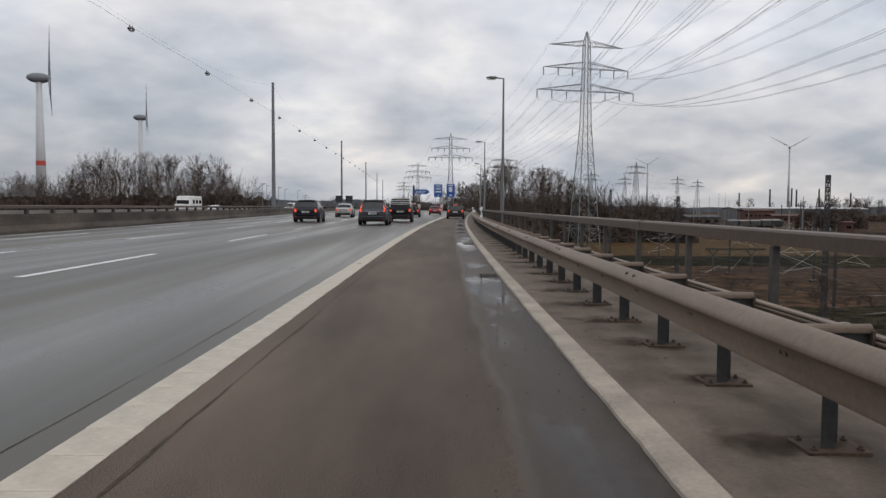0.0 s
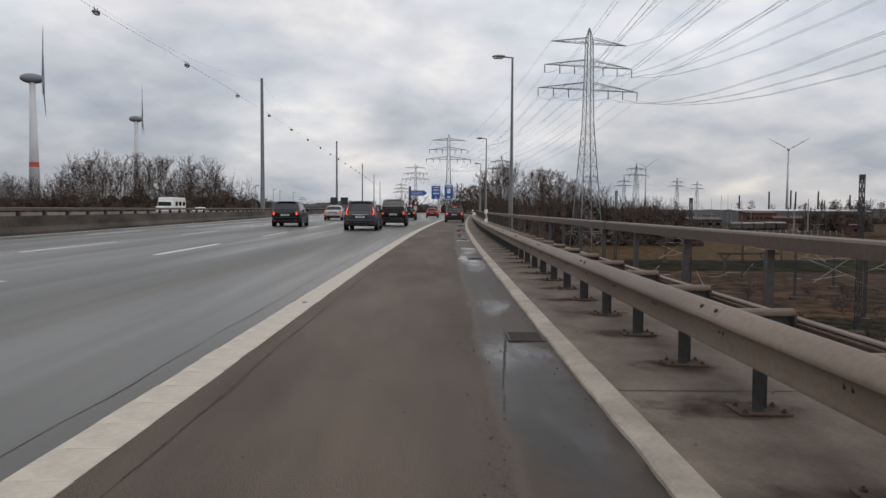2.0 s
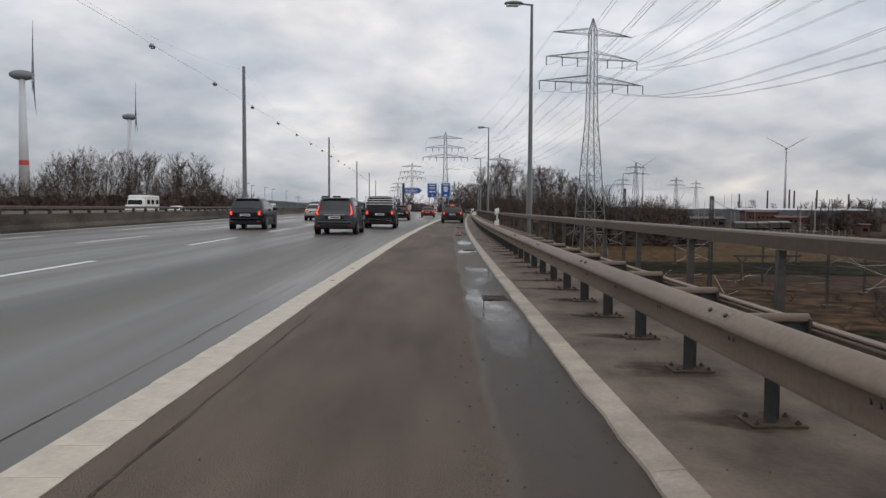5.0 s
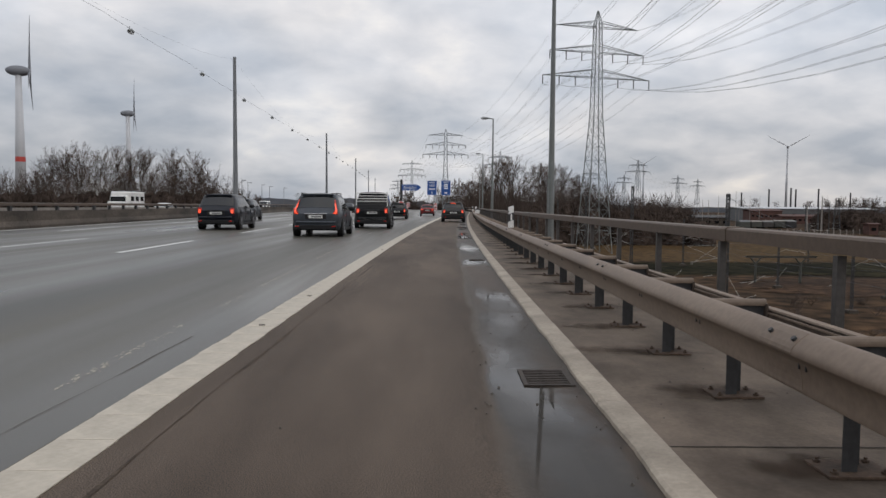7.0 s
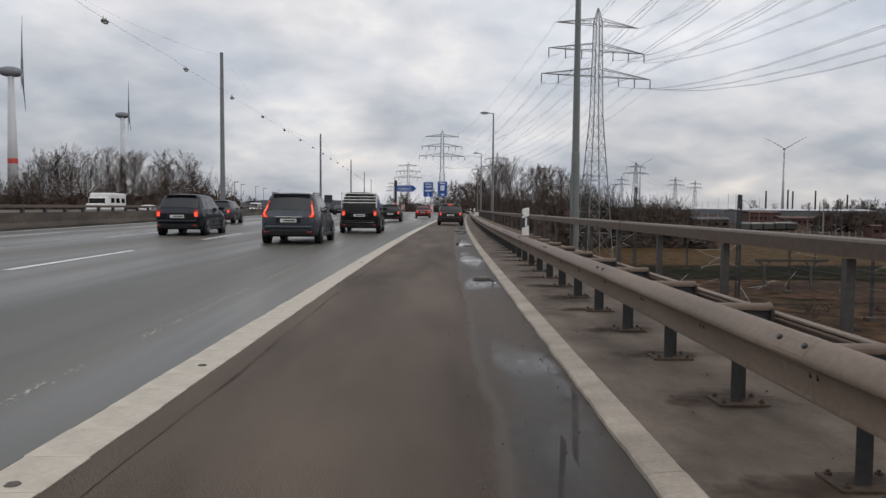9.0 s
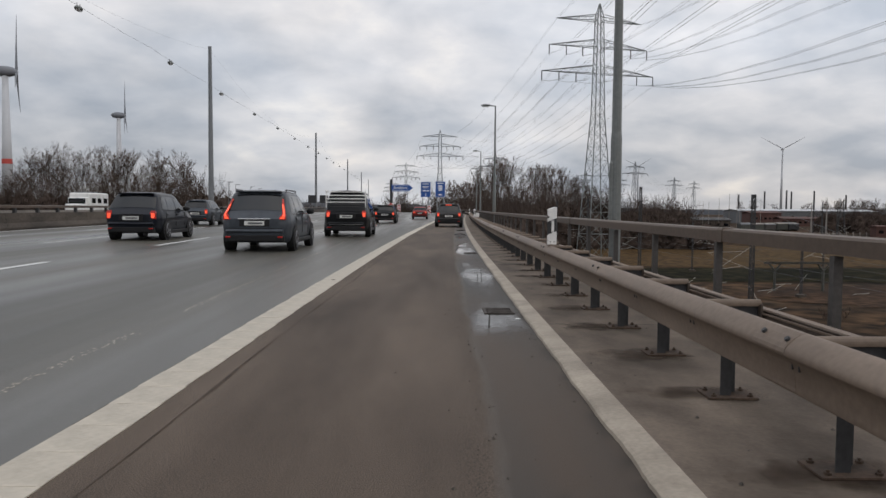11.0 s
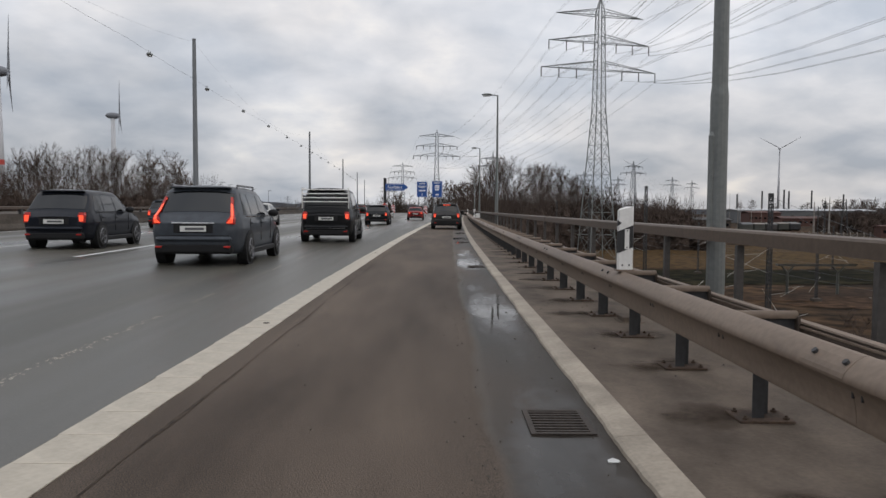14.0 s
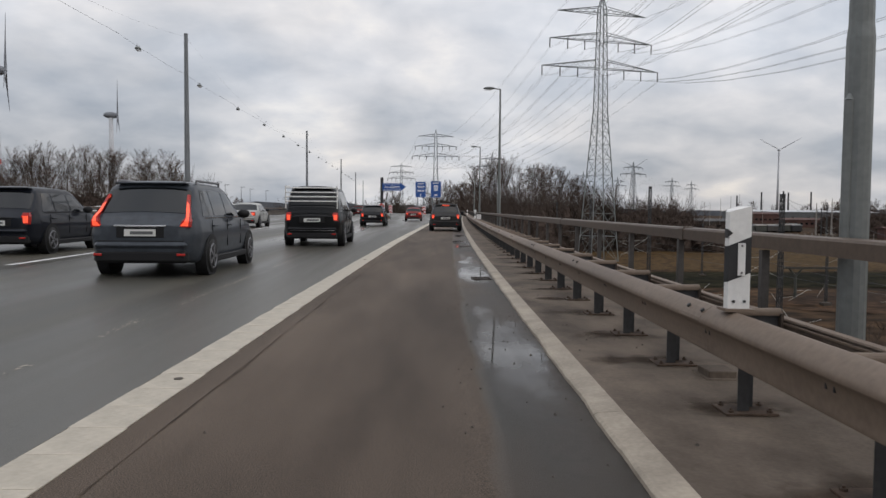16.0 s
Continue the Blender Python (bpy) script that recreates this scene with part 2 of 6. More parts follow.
M_CONC_LIGHT = mat("light_concrete", (0.234, 0.211, 0.189), 0.85, 0.25, 0.5, 12.0, 0.3)
M_STEEL = mat("dirty_galvanised_steel", (0.142, 0.101, 0.073), 0.58, 0.20, 1.2, 26.0, 0.08, metallic=0.0, stretch=(1, 0.3, 1), tint=(0.180, 0.137, 0.104), spec=0.35, grit=0.9)
M_HANDRAIL = mat("brown_coated_steel", (0.086, 0.061, 0.0445), 0.55, 0.20, 0.8, 18.0, 0.06, stretch=(1, 0.3, 1), spec=0.35)
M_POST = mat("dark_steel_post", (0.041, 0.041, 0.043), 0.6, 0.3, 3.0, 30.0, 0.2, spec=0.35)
M_RPOST = mat("grey_brown_post", (0.066, 0.060, 0.056), 0.6, 0.25, 3.0, 30.0, 0.2, spec=0.35)
M_LAMP = mat("grey_painted_pole", (0.155, 0.165, 0.16), 0.5, 0.15, 1.5, 20.0, 0.1, metallic=0.2)
# thicket hearts: the shade between the twigs is put into this dark colour
M_HEART = mat("shade_dark_core", (0.030, 0.024, 0.020), 1.0, 0.5, 0.4, 3.0, 0.0, tint=(0.058, 0.044, 0.037), spec=0.0)
M_TUBE = mat("pale_aluminium_tube", (0.42, 0.41, 0.38), 0.5, 0.15, 1.0, 10.0, 0.0)
M_MAST = mat("grey_mast_steel", (0.17, 0.18, 0.19), 0.55, 0.12, 0.3, 10.0, 0.05, metallic=0.2)
# far pylons: the haze of distance is mixed into this paler steel colour
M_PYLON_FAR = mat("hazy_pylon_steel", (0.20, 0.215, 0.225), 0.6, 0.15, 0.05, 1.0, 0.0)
M_PYLON = mat("pylon_steel", (0.165, 0.178, 0.175), 0.6, 0.2, 0.2, 5.0, 0.0, metallic=0.2)
M_PYLON_GREEN = mat("green_grey_steel", (0.062, 0.064, 0.055), 0.6, 0.2, 0.2, 5.0, 0.0, metallic=0.1)
M_INSUL = plain("brown_insulator", (0.03, 0.022, 0.02), 0.35)
M_WIRE = plain("conductor", (0.085, 0.09, 0.10), 0.6, 0.3)
M_TURB = mat("white_turbine_paint", (0.48, 0.49, 0.51), 0.5, 0.08, 0.05, 2.0, 0.0)
M_TURB_GREY = plain("grey_turbine_nacelle", (0.16, 0.17, 0.19), 0.5)
M_RED = plain("signal_red", (0.45, 0.05, 0.035), 0.45)
M_WHITE = mat("white_plastic", (0.72, 0.71, 0.69), 0.45, 0.08, 4.0, 30.0, 0.05)
M_BLACK = mat("black_plastic", (0.022, 0.022, 0.024), 0.45, 0.25, 4.0, 30.0, 0.05)
M_BLUE = mat("blue_sign_film", (0.012, 0.075, 0.30), 0.4, 0.08, 0.5, 6.0, 0.0)
M_SIGNWHITE = plain("white_sign_film", (0.75, 0.76, 0.78), 0.45)
M_BARK = mat("dark_bark", (0.060, 0.052, 0.046), 0.9, 0.3, 0.3, 6.0, 0.2, spec=0.1)
M_TWIG = mat("winter_twigs", (0.0572, 0.0461, 0.0387), 0.9, 0.35, 0.06, 1.0, 0.0, tint=(0.112, 0.0745, 0.055), spec=0.1)
M_SCRUB = mat("winter_scrub", (0.058, 0.046, 0.040), 0.95, 0.30, 0.05, 0.8, 0.0, tint=(0.082, 0.062, 0.052), spec=0.05)
M_FIELD = mat("wet_winter_field", (0.0200, 0.0140, 0.0080), 0.95, 0.45, 0.045, 0.35, 0.3, stretch=(0.6, 1.3, 1), tint=(0.052, 0.030, 0.0155), spec=0.05, grit=2.0)
M_GRASS = mat("dry_grass", (0.098, 0.057, 0.022), 0.95, 0.35, 0.05, 0.7, 0.4, stretch=(0.5, 1.3, 1), tint=(0.050, 0.032, 0.014), spec=0.05, grit=2.0)
M_DARKSOIL = mat("dark_marsh", (0.0105, 0.0110, 0.0060), 0.95, 0.45, 0.06, 0.5, 0.3, stretch=(0.5, 1.2, 1), tint=(0.022, 0.019, 0.0098), spec=0.02, grit=2.0)
M_BROWN = mat("withered_grass", (0.030, 0.0175, 0.0105), 0.95, 0.35, 0.07, 0.7, 0.4, stretch=(0.5, 1.2, 1), tint=(0.046, 0.027, 0.016), spec=0.05, grit=2.0)
M_BRICK = mat("red_brick_wall", (0.082, 0.038, 0.03), 0.85, 0.3, 0.1, 2.0, 0.2)
M_ROOF = mat("pale_roof_sheet", (0.42, 0.43, 0.45), 0.5, 0.12, 0.05, 1.0, 0.0)
M_GREYWALL = mat("grey_cladding", (0.105, 0.108, 0.112), 0.7, 0.15, 0.05, 1.0, 0.0)
# blue-grey instead of brown: haze over the far woods is painted in
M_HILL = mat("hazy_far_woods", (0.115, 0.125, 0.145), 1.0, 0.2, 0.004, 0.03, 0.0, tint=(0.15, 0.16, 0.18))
M_GLASS = plain("dark_car_glass", (0.006, 0.007, 0.008), 0.03, 0.0, spec=0.5)
M_TYRE = plain("tyre_rubber", (0.012, 0.012, 0.012), 0.8)
M_RIM = plain("alloy_rim", (0.16, 0.16, 0.17), 0.4, 0.6)
M_TAIL = plain("lit_tail_light", (0.95, 0.10, 0.045), 0.2, emit=0.72)
M_TAILDIM = plain("red_tail_light", (0.40, 0.02, 0.015), 0.2)
M_PLATE = plain("number_plate_white", (0.62, 0.62, 0.60), 0.4)
M_TRIM = plain("black_car_trim", (0.012, 0.012, 0.013), 0.6, spec=0.25)
M_CHROME = plain("chrome_trim", (0.6, 0.6, 0.6), 0.2, 1.0)
# darker copy of the rail steel, with the rear beam's shade in its colour
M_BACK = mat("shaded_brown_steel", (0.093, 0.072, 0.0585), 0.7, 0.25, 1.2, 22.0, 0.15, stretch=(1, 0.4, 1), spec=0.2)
M_PLATE_RUST = mat("rusty_dirty_plate", (0.060, 0.043, 0.033), 0.75, 0.35, 6.0, 40.0, 0.2, tint=(0.085, 0.058, 0.042), spec=0.2)
M_IRON = mat("rusty_iron", (0.044, 0.0336, 0.0272), 0.7, 0.35, 5.0, 40.0, 0.4, metallic=0.3)
M_STONE = mat("gutter_grit", (0.08, 0.068, 0.056), 0.9, 0.4, 4.0, 40.0, 0.2)



def stain_material():
    """Dirt film that thins out towards a ragged rim."""
    m = mat("washed_out_dirt", (0.055, 0.038, 0.028), 0.9, 0.3, 3.0, 40.0, 0.0, tint=(0.07, 0.048, 0.034), spec=0.1)
    n, l = m.node_tree.nodes, m.node_tree.links
    u = n.new("ShaderNodeUVMap")
    u.uv_map = "patch"
    ln = n.new("ShaderNodeVectorMath")
    ln.operation = "LENGTH"
    l.new(u.outputs[0], ln.inputs[0])
    co = n.new("ShaderNodeTexCoord")
    t = n.new("ShaderNodeTexNoise")
    t.inputs["Scale"].default_value, t.inputs["Detail"].default_value = 5.0, 5
    l.new(co.outputs["Object"], t.inputs["Vector"])
    add = n.new("ShaderNodeMath")
    add.operation = "SUBTRACT"
    l.new(t.outputs[0], add.inputs[0])
    half = n.new("ShaderNodeMath")
    half.operation = "MULTIPLY"
    half.inputs[1].default_value = 0.55
    l.new(ln.outputs["Value"], half.inputs[0])
    l.new(half.outputs[0], add.inputs[1])
    r = n.new("ShaderNodeMapRange")
    r.inputs[1].default_value, r.inputs[2].default_value, r.inputs[4].default_value = -0.02, 0.45, 0.55
    l.new(add.outputs[0], r.inputs[0])
    l.new(r.outputs[0], n["Principled BSDF"].inputs["Alpha"])
    return m


M_STAIN = stain_material()


# ---- plan of the road ----
def bend(y):
    """Sideways place of the kerb along the road."""
    if y < 72:
        return 0.0083 + 0.00083 * y + 0.0002984 * y * y
    u = min(y, 165) - 72
    x = 1.615 + 0.0438 * u + 0.000098 * u * u
    if y < 165:
        return x
    u = min(y, 250) - 165
    x += 0.062 * u - 0.00075 * u * u
    return x - 0.0655 * (y - 250) if y > 250 else x


def lane(y):
    """First lane line left of the hard shoulder."""
    y = max(y, -40)
    return -7.68 - 0.00028 * y * y if y < 70 else -9.05 - 0.0392 * (y - 70)


def parapet(y):
    """Parapet along the far side of the carriageway."""
    return lane(y) - 8.75 - 0.02 * (min(max(y, 0), 110) - 38)


def rise(x, y):
    """Height of the road: level shoulder, then a crossfall."""
    return max(0.0, 0.012 * (bend(y) - 3.0 - x))


def steps(a, b, d):
    n = max(1, round((b - a) / d))
    return [a + (b - a) * i / n for i in range(n + 1)]


# ---- mesh helpers ----
def part(name, bm, material, parent=None, label="", smooth=False, bevel=0.0):
    me = bpy.data.meshes.new(name)
    if bevel:
        bmesh.ops.bevel(bm, geom=bm.edges[:], offset=bevel, segments=1, affect="EDGES")
    bmesh.ops.recalc_face_normals(bm, faces=bm.faces)
    bm.to_mesh(me)
    bm.free()
    if smooth:
        for p in me.polygons:
            p.use_smooth = True
    me.materials.append(material)
    ob = new(name, me)
    if parent:
        ob.parent = parent
    if label:
        ob["label"] = label
    return ob


def mesh_of(bm, name, material, smooth=False):
    """A mesh for pieces that share it."""
    me = bpy.data.meshes.new(name)
    bmesh.ops.recalc_face_normals(bm, faces=bm.faces)
    bm.to_mesh(me)
    bm.free()
    for p in me.polygons:
        p.use_smooth = smooth
    me.materials.append(material)
    return me


def place(name, me, parent, m):
    """Another object on the same mesh, under a thing."""
    ob = new(name, me)
    ob.parent = parent
    ob.matrix_basis = m
    return ob


def raw(name, verts, faces, material, parent=None, smooth=False):
    me = bpy.data.meshes.new(name)
    me.from_pydata(verts, [], faces)
    me.update()
    if smooth:
        for p in me.polygons:
            p.use_smooth = True
    me.materials.append(material)
    ob = new(name, me)
    if parent:
        ob.parent = parent
    return ob


def thing(name, label, category, at=None, group="", kind=""):
    ob = new(name)
    ob.empty_display_size = 0.3
    if at is not None:
        ob.matrix_basis = at
    return tagged(ob, label, category, group, kind)


def box(bm, c, s, m=None):
    mm = Matrix.LocRotScale(c, None, s)
    if m is not None:
        mm = m @ mm
    return bmesh.ops.create_cube(bm, size=1.0, matrix=mm)


def rod(bm, a, b, r1, r2=None, n=6, caps=True):
    a, b = Vector(a), Vector(b)
    d = b - a
    if d.length < 1e-6:
        return
    q = d.to_track_quat("Z", "Y").to_matrix().to_4x4()
    bmesh.ops.create_cone(bm, cap_ends=caps, segments=n, radius1=r1, radius2=r1 if r2 is None else r2,
                          depth=d.length, matrix=Matrix.Translation((a + b) / 2) @ q)


def strip(name, ys, profile, material, thick=0.0, closed=False, parent=None, smooth=False, caps=True):
    """Sweep a profile along the road: profile(y) gives (x, z) points."""
    v, f = [], []
    n = len(profile(ys[0]))
    for y in ys:
        v += [(x, y, z) for x, z in profile(y)]
    for i in range(len(ys) - 1):
        for j in range(n if closed else n - 1):
            k = (j + 1) % n
            f.append((i * n + j, i * n + k, (i + 1) * n + k, (i + 1) * n + j))
    if closed and caps:
        f.append(tuple(range(n)))
        f.append(tuple((len(ys) - 1) * n + j for j in reversed(range(n))))
    ob = raw(name, v, f, material, parent, smooth)
    bm = bmesh.new()
    bm.from_mesh(ob.data)
    bmesh.ops.recalc_face_normals(bm, faces=bm.faces)
    if not closed and bm.faces and bm.faces[0].normal.z < 0:
        bmesh.ops.reverse_faces(bm, faces=bm.faces)
    bm.to_mesh(ob.data)
    bm.free()
    return ob


def wires(name, spans, radius, material, parent=None):
    """Hanging wires: spans of (a, b, sag), in one curve object."""
    cu = bpy.data.curves.new(name, "CURVE")
    cu.dimensions, cu.bevel_depth, cu.bevel_resolution = "3D", radius, 0
    for a, b, sag in spans:
        a, b = Vector(a), Vector(b)
        sp = cu.splines.new("POLY")
        sp.points.add(14)
        for i, p in enumerate(sp.points):
            u = i / 14
            q = a.lerp(b, u)
            p.co = (q.x, q.y, q.z - sag * 4 * u * (1 - u), 1)
    cu.materials.append(material)
    ob = new(name, cu)
    if parent:
        ob.parent = parent
    return ob


GROUND = -11.0
# the land beyond the carriageway is laid out in its own units
LAND = Matrix.Translation((-0.15, 4.64, 0.149)) @ Matrix.Scale(0.878, 4)


def lay_out(before):
    """Set everything made since then into the land's units."""
    for ob in bpy.data.objects:
        if ob not in before and ob.parent is None:
            ob.matrix_basis = LAND @ ob.matrix_basis


Y0, Y1 = -14.0, 236.0
NEAR = steps(Y0, 60, 1.0) + steps(60, Y1, 4.0)[1:]
FAR = NEAR + steps(Y1, 420, 20)[1:]

# ---- ground and road ----
made = set(bpy.data.objects)
ground = raw("ground", [(-4900, -600, GROUND), (4900, -600, GROUND), (4900, 4900, GROUND), (-4900, 4900, GROUND)],
             [(0, 1, 2, 3)], M_FIELD)
tagged(ground, "brown wet winter field below the bridge", "ground", kind="structure")


def zone(name, x0, x1, y0, y1, lift, material, label, seed):
    """A low patch of ground cover with an uneven outline."""
    rnd = random.Random(seed)
    n = 48
    v = [((x0 + x1) / 2, (y0 + y1) / 2, GROUND + lift)]
    for i in range(n):
        a = 2 * math.pi * i / n
        k = 1 + rnd.uniform(-0.12, 0.12)
        c, s = math.cos(a), math.sin(a)
        q = 1 / max(abs(c), abs(s)) ** 0.6
        v.append(((x0 + x1) / 2 + c * q * k * (x1 - x0) / 2, (y0 + y1) / 2 + s * q * k * (y1 - y0) / 2, GROUND + lift * 0.3))
    ob = raw(name, v, [(0, 1 + i, 1 + (i + 1) % n) for i in range(n)], material)
    return tagged(ob, label, "ground", kind="structure")


zone("grass_patch", 30, 330, 188, 330, 0.25, M_GRASS, "patch of dry yellow-brown winter grass", 3)
zone("grass_patch", 48, 150, 122, 150, 0.2, M_BROWN, "strip of red-brown withered grass beside the tracks", 4)
zone("marsh_patch", 20, 240, 156, 190, 0.3, M_DARKSOIL, "dark wet marshy strip in the field", 5)
zone("marsh_patch", 26, 120, 60, 92, 0.2, M_DARKSOIL, "dark green-brown weeds below the bridge", 6)

lay_out(made)

road = strip("road", FAR, lambda y: [(parapet(y) + 0.02, rise(parapet(y), y)), ((parapet(y) + lane(y)) / 2, rise((parapet(y) + lane(y)) / 2, y)),
                                      (lane(y), rise(lane(y), y)), (bend(y) - 3.0, 0.0)], M_ROAD)
tagged(road, "damp grey-green asphalt motorway carriageway", "road", kind="structure")
shoulder = strip("hard_shoulder", FAR, lambda y: [(bend(y) - 3.0, 0.0), (bend(y) - 0.9, 0.0), (bend(y) - 0.6, -0.004), (bend(y) - 0.3, -0.010), (bend(y), -0.006)], M_SHOULDER)
tagged(shoulder, "brown-grey worn asphalt hard shoulder with a wet puddled gutter", "road", kind="structure")
uv = shoulder.data.uv_layers.new(name="across")
for lp in shoulder.data.loops:
    q = shoulder.data.vertices[lp.vertex_index].co
    uv.data[lp.index].uv = (q.x - bend(q.y), q.y)
kerb_rnd = random.Random(5)
kerb = thing("kerb", "chipped white-painted concrete kerb beside the gutter", "kerb", kind="structure")
KERB = 3.05


def rim(y):
    """How far the front edge of the kerb is worn away."""
    w = 0.006 + 0.006 * math.sin(y * 2.3 + math.sin(y * 0.7)) + 0.005 * math.sin(y * 6.1 + 1.0)
    bite = math.sin(y * 1.13) + math.sin(y * 2.71 + 0.4)
    return max(0.0, w) + (0.016 * (bite - 1.25) / 0.75 if bite > 1.25 else 0.0)


ky = Y0
while ky < Y1:
    j = kerb_rnd.uniform(-0.003, 0.003)
    near = -2 < ky < 60
    rows = steps(ky + 0.003, ky + KERB - 0.003, 0.06 if near else 1.0)
    chip = {y: rim(y) + kerb_rnd.uniform(0, 0.007) if near else 0.004 for y in rows}
    strip("kerb_stone", rows,
          lambda y, j=j, chip=chip: [(bend(y) - 0.035 + j + chip[y] * 0.4, -0.05), (bend(y) - 0.027 + j + chip[y], 0.014), (bend(y) - 0.008 + j + chip[y], 0.026), (bend(y) + 0.152 + j, 0.036), (bend(y) + 0.152 + j, -0.05)],
          M_KERB, closed=True, parent=kerb)
    ky += KERB
walkway = strip("walkway", NEAR, lambda y: [(bend(y) + 0.153, 0.034), (bend(y) + 1.0, 0.03), (bend(y) + 1.85, 0.03),
                                           (bend(y) + 1.85, -0.45), (bend(y) + 1.5, -0.6)], M_WALK)
tagged(walkway, "stained grey-brown concrete bridge cap", "walkway", kind="structure")
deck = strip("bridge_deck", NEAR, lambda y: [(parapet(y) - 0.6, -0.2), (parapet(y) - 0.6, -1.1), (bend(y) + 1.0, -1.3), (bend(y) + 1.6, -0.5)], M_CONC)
tagged(deck, "weathered concrete underside of the road bridge", "bridge", kind="structure")
bank = strip("embankment", steps(Y1, 420, 20), lambda y: [(bend(y), -0.01), (bend(y) + 3, -0.15), (bend(y) + 22, GROUND - 0.2)], M_SCRUB)
tagged(bank, "dark overgrown roadside embankment", "embankment", kind="structure")
other = strip("opposite_road", FAR, lambda y: [(parapet(y) - 24, -0.2), (parapet(y) - 12, -0.1), (parapet(y) - 3.2, -0.1)], M_ROAD)
tagged(other, "grey asphalt of the opposite carriageway", "road", kind="structure")

# edge line with cross ribs
edge = thing("edge_line", "worn off-white ribbed edge line on asphalt", "road marking", kind="structure")
rib = bmesh.new()
box(rib, (0.02, 0, 0.0050), (0.25, 0.05, 0.006))
box(rib, (0.0, 0.20, 0.0035), (0.32, 0.449, 0.006))
rib_me = mesh_of(rib, "line_segment", M_LINE)
ey, k = 1.0, 0
line_rnd = random.Random(2)
while ey < 62:
    x = bend(ey) - 2.83 + line_rnd.uniform(-0.006, 0.006)
    place("line_segment", rib_me, edge, Matrix.Translation((x, ey, 0)) @ Euler((0, 0, -0.00078 * min(ey, 55))).to_matrix().to_4x4())
    ey += 0.45
strip("line_far", steps(61.8, Y1, 4), lambda y: [(bend(y) - 2.99, 0.005), (bend(y) - 2.67, 0.005)], M_LINE, parent=edge)
def crack_w(y):
    return max(0.0015, 0.010 + 0.008 * math.sin(y * 1.7) + 0.006 * math.sin(y * 4.9))


tar = strip("tar_joint", steps(Y0, 70, 0.33), lambda y: [(bend(y) - 2.48 + 0.005 * math.sin(y * 2.1) + 0.01 * math.sin(y * 0.6), 0.003),
                                                       (bend(y) - 2.478 + 1.3 * crack_w(y) + 0.005 * math.sin(y * 2.1) + 0.01 * math.sin(y * 0.6), 0.003)], M_SEAM)
tagged(tar, "thin dark tar joint in the hard shoulder", "joint", kind="structure")


def seam_x(y):
    return bend(y) - 3.20 - 0.0085 * max(0.0, y - 16) + 0.012 * math.sin(y * 1.3) + 0.008 * math.sin(y * 3.7)


seam = strip("lane_seam", steps(2, 31, 0.33), lambda y: [(seam_x(y), rise(seam_x(y), y) + 0.003), (seam_x(y) + 0.35 * crack_w(y) + 0.002, rise(seam_x(y), y) + 0.003)], M_SEAM)
tagged(seam, "thin dark open seam in the lane asphalt", "joint", kind="structure")

for i, sy in enumerate((31.66, 34.11, 20.4, 44.9, 57.5)):
    b = bmesh.new()
    bmesh.ops.create_cone(b, cap_ends=True, segments=9, radius1=0.036, radius2=0.03, depth=0.006, matrix=Matrix.Translation((bend(sy) - 2.83 + 0.03 * (i % 2), sy, 0.0105)))
    part("worn_spot", b, M_STONE, edge)
old_rnd = random.Random(14)
v, f = [], []
for i in range(1100):
    y = old_rnd.uniform(29, 62)
    x = bend(y) - 3.65 - 0.035 * (y - 32.6) + old_rnd.gauss(0, 0.025)
    if math.sin(y * 0.9) + math.sin(y * 2.3) < -0.6:
        continue
    n0, a, c = len(v), old_rnd.uniform(0.003, 0.010), old_rnd.uniform(0.006, 0.03)
    z = rise(x, y) + 0.003
    v += [(x - a, y - c, z), (x + a, y - c * 0.6, z), (x + a * 0.7, y + c, z), (x - a * 0.8, y + c * 0.8, z)]
    f.append((n0, n0 + 1, n0 + 2, n0 + 3))
tagged(raw("old_marking", v, f, M_LINE), "flaked remains of an old white lane line", "road marking", kind="stuff")


def dash(y, length, x_of, width):
    ob = strip("lane_marking", steps(y, y + length, 2), lambda q: [(x_of(q) - width / 2, rise(x_of(q) - width / 2, q) + 0.006), (x_of(q) + width / 2, rise(x_of(q) + width / 2, q) + 0.006)], M_DASH)
    tagged(ob, "white dashed lane marking on damp asphalt", "road marking", "lane markings", "structure")


for i in range(-1, 22):
    dash(29.1 + 12.6 * i, 6.0, lane, 0.17)
    dash(29.2 + 12.6 * i, 6.0, lambda q: lane(q) - 3.4, 0.15)
    dash(27.5 + 12.6 * i, 6.0, lambda q: lane(q) - 6.6, 0.15)
for i in range(9):
    dash(68 + 7 * i, 3.5, lambda q: lane(q) + 3.7, 0.26)
far_edge = strip("edge_line_far", FAR, lambda y: [(parapet(y) + 0.55, rise(parapet(y) + 0.55, y) + 0.005), (parapet(y) + 0.75, rise(parapet(y) + 0.75, y) + 0.005)], M_DASH)
tagged(far_edge, "white edge line beside the far parapet", "road marking", kind="structure")


# ---- guard rail along the kerb ----
def heading(y):
    return math.atan2(bend(y + 0.5) - bend(y - 0.5), 1.0)


def on_road(y, off, z=0.0):
    """Frame of reference at a place along the kerb."""
    return Matrix.Translation((bend(y) + off, y, z)) @ Euler((0, 0, -heading(y))).to_matrix().to_4x4()


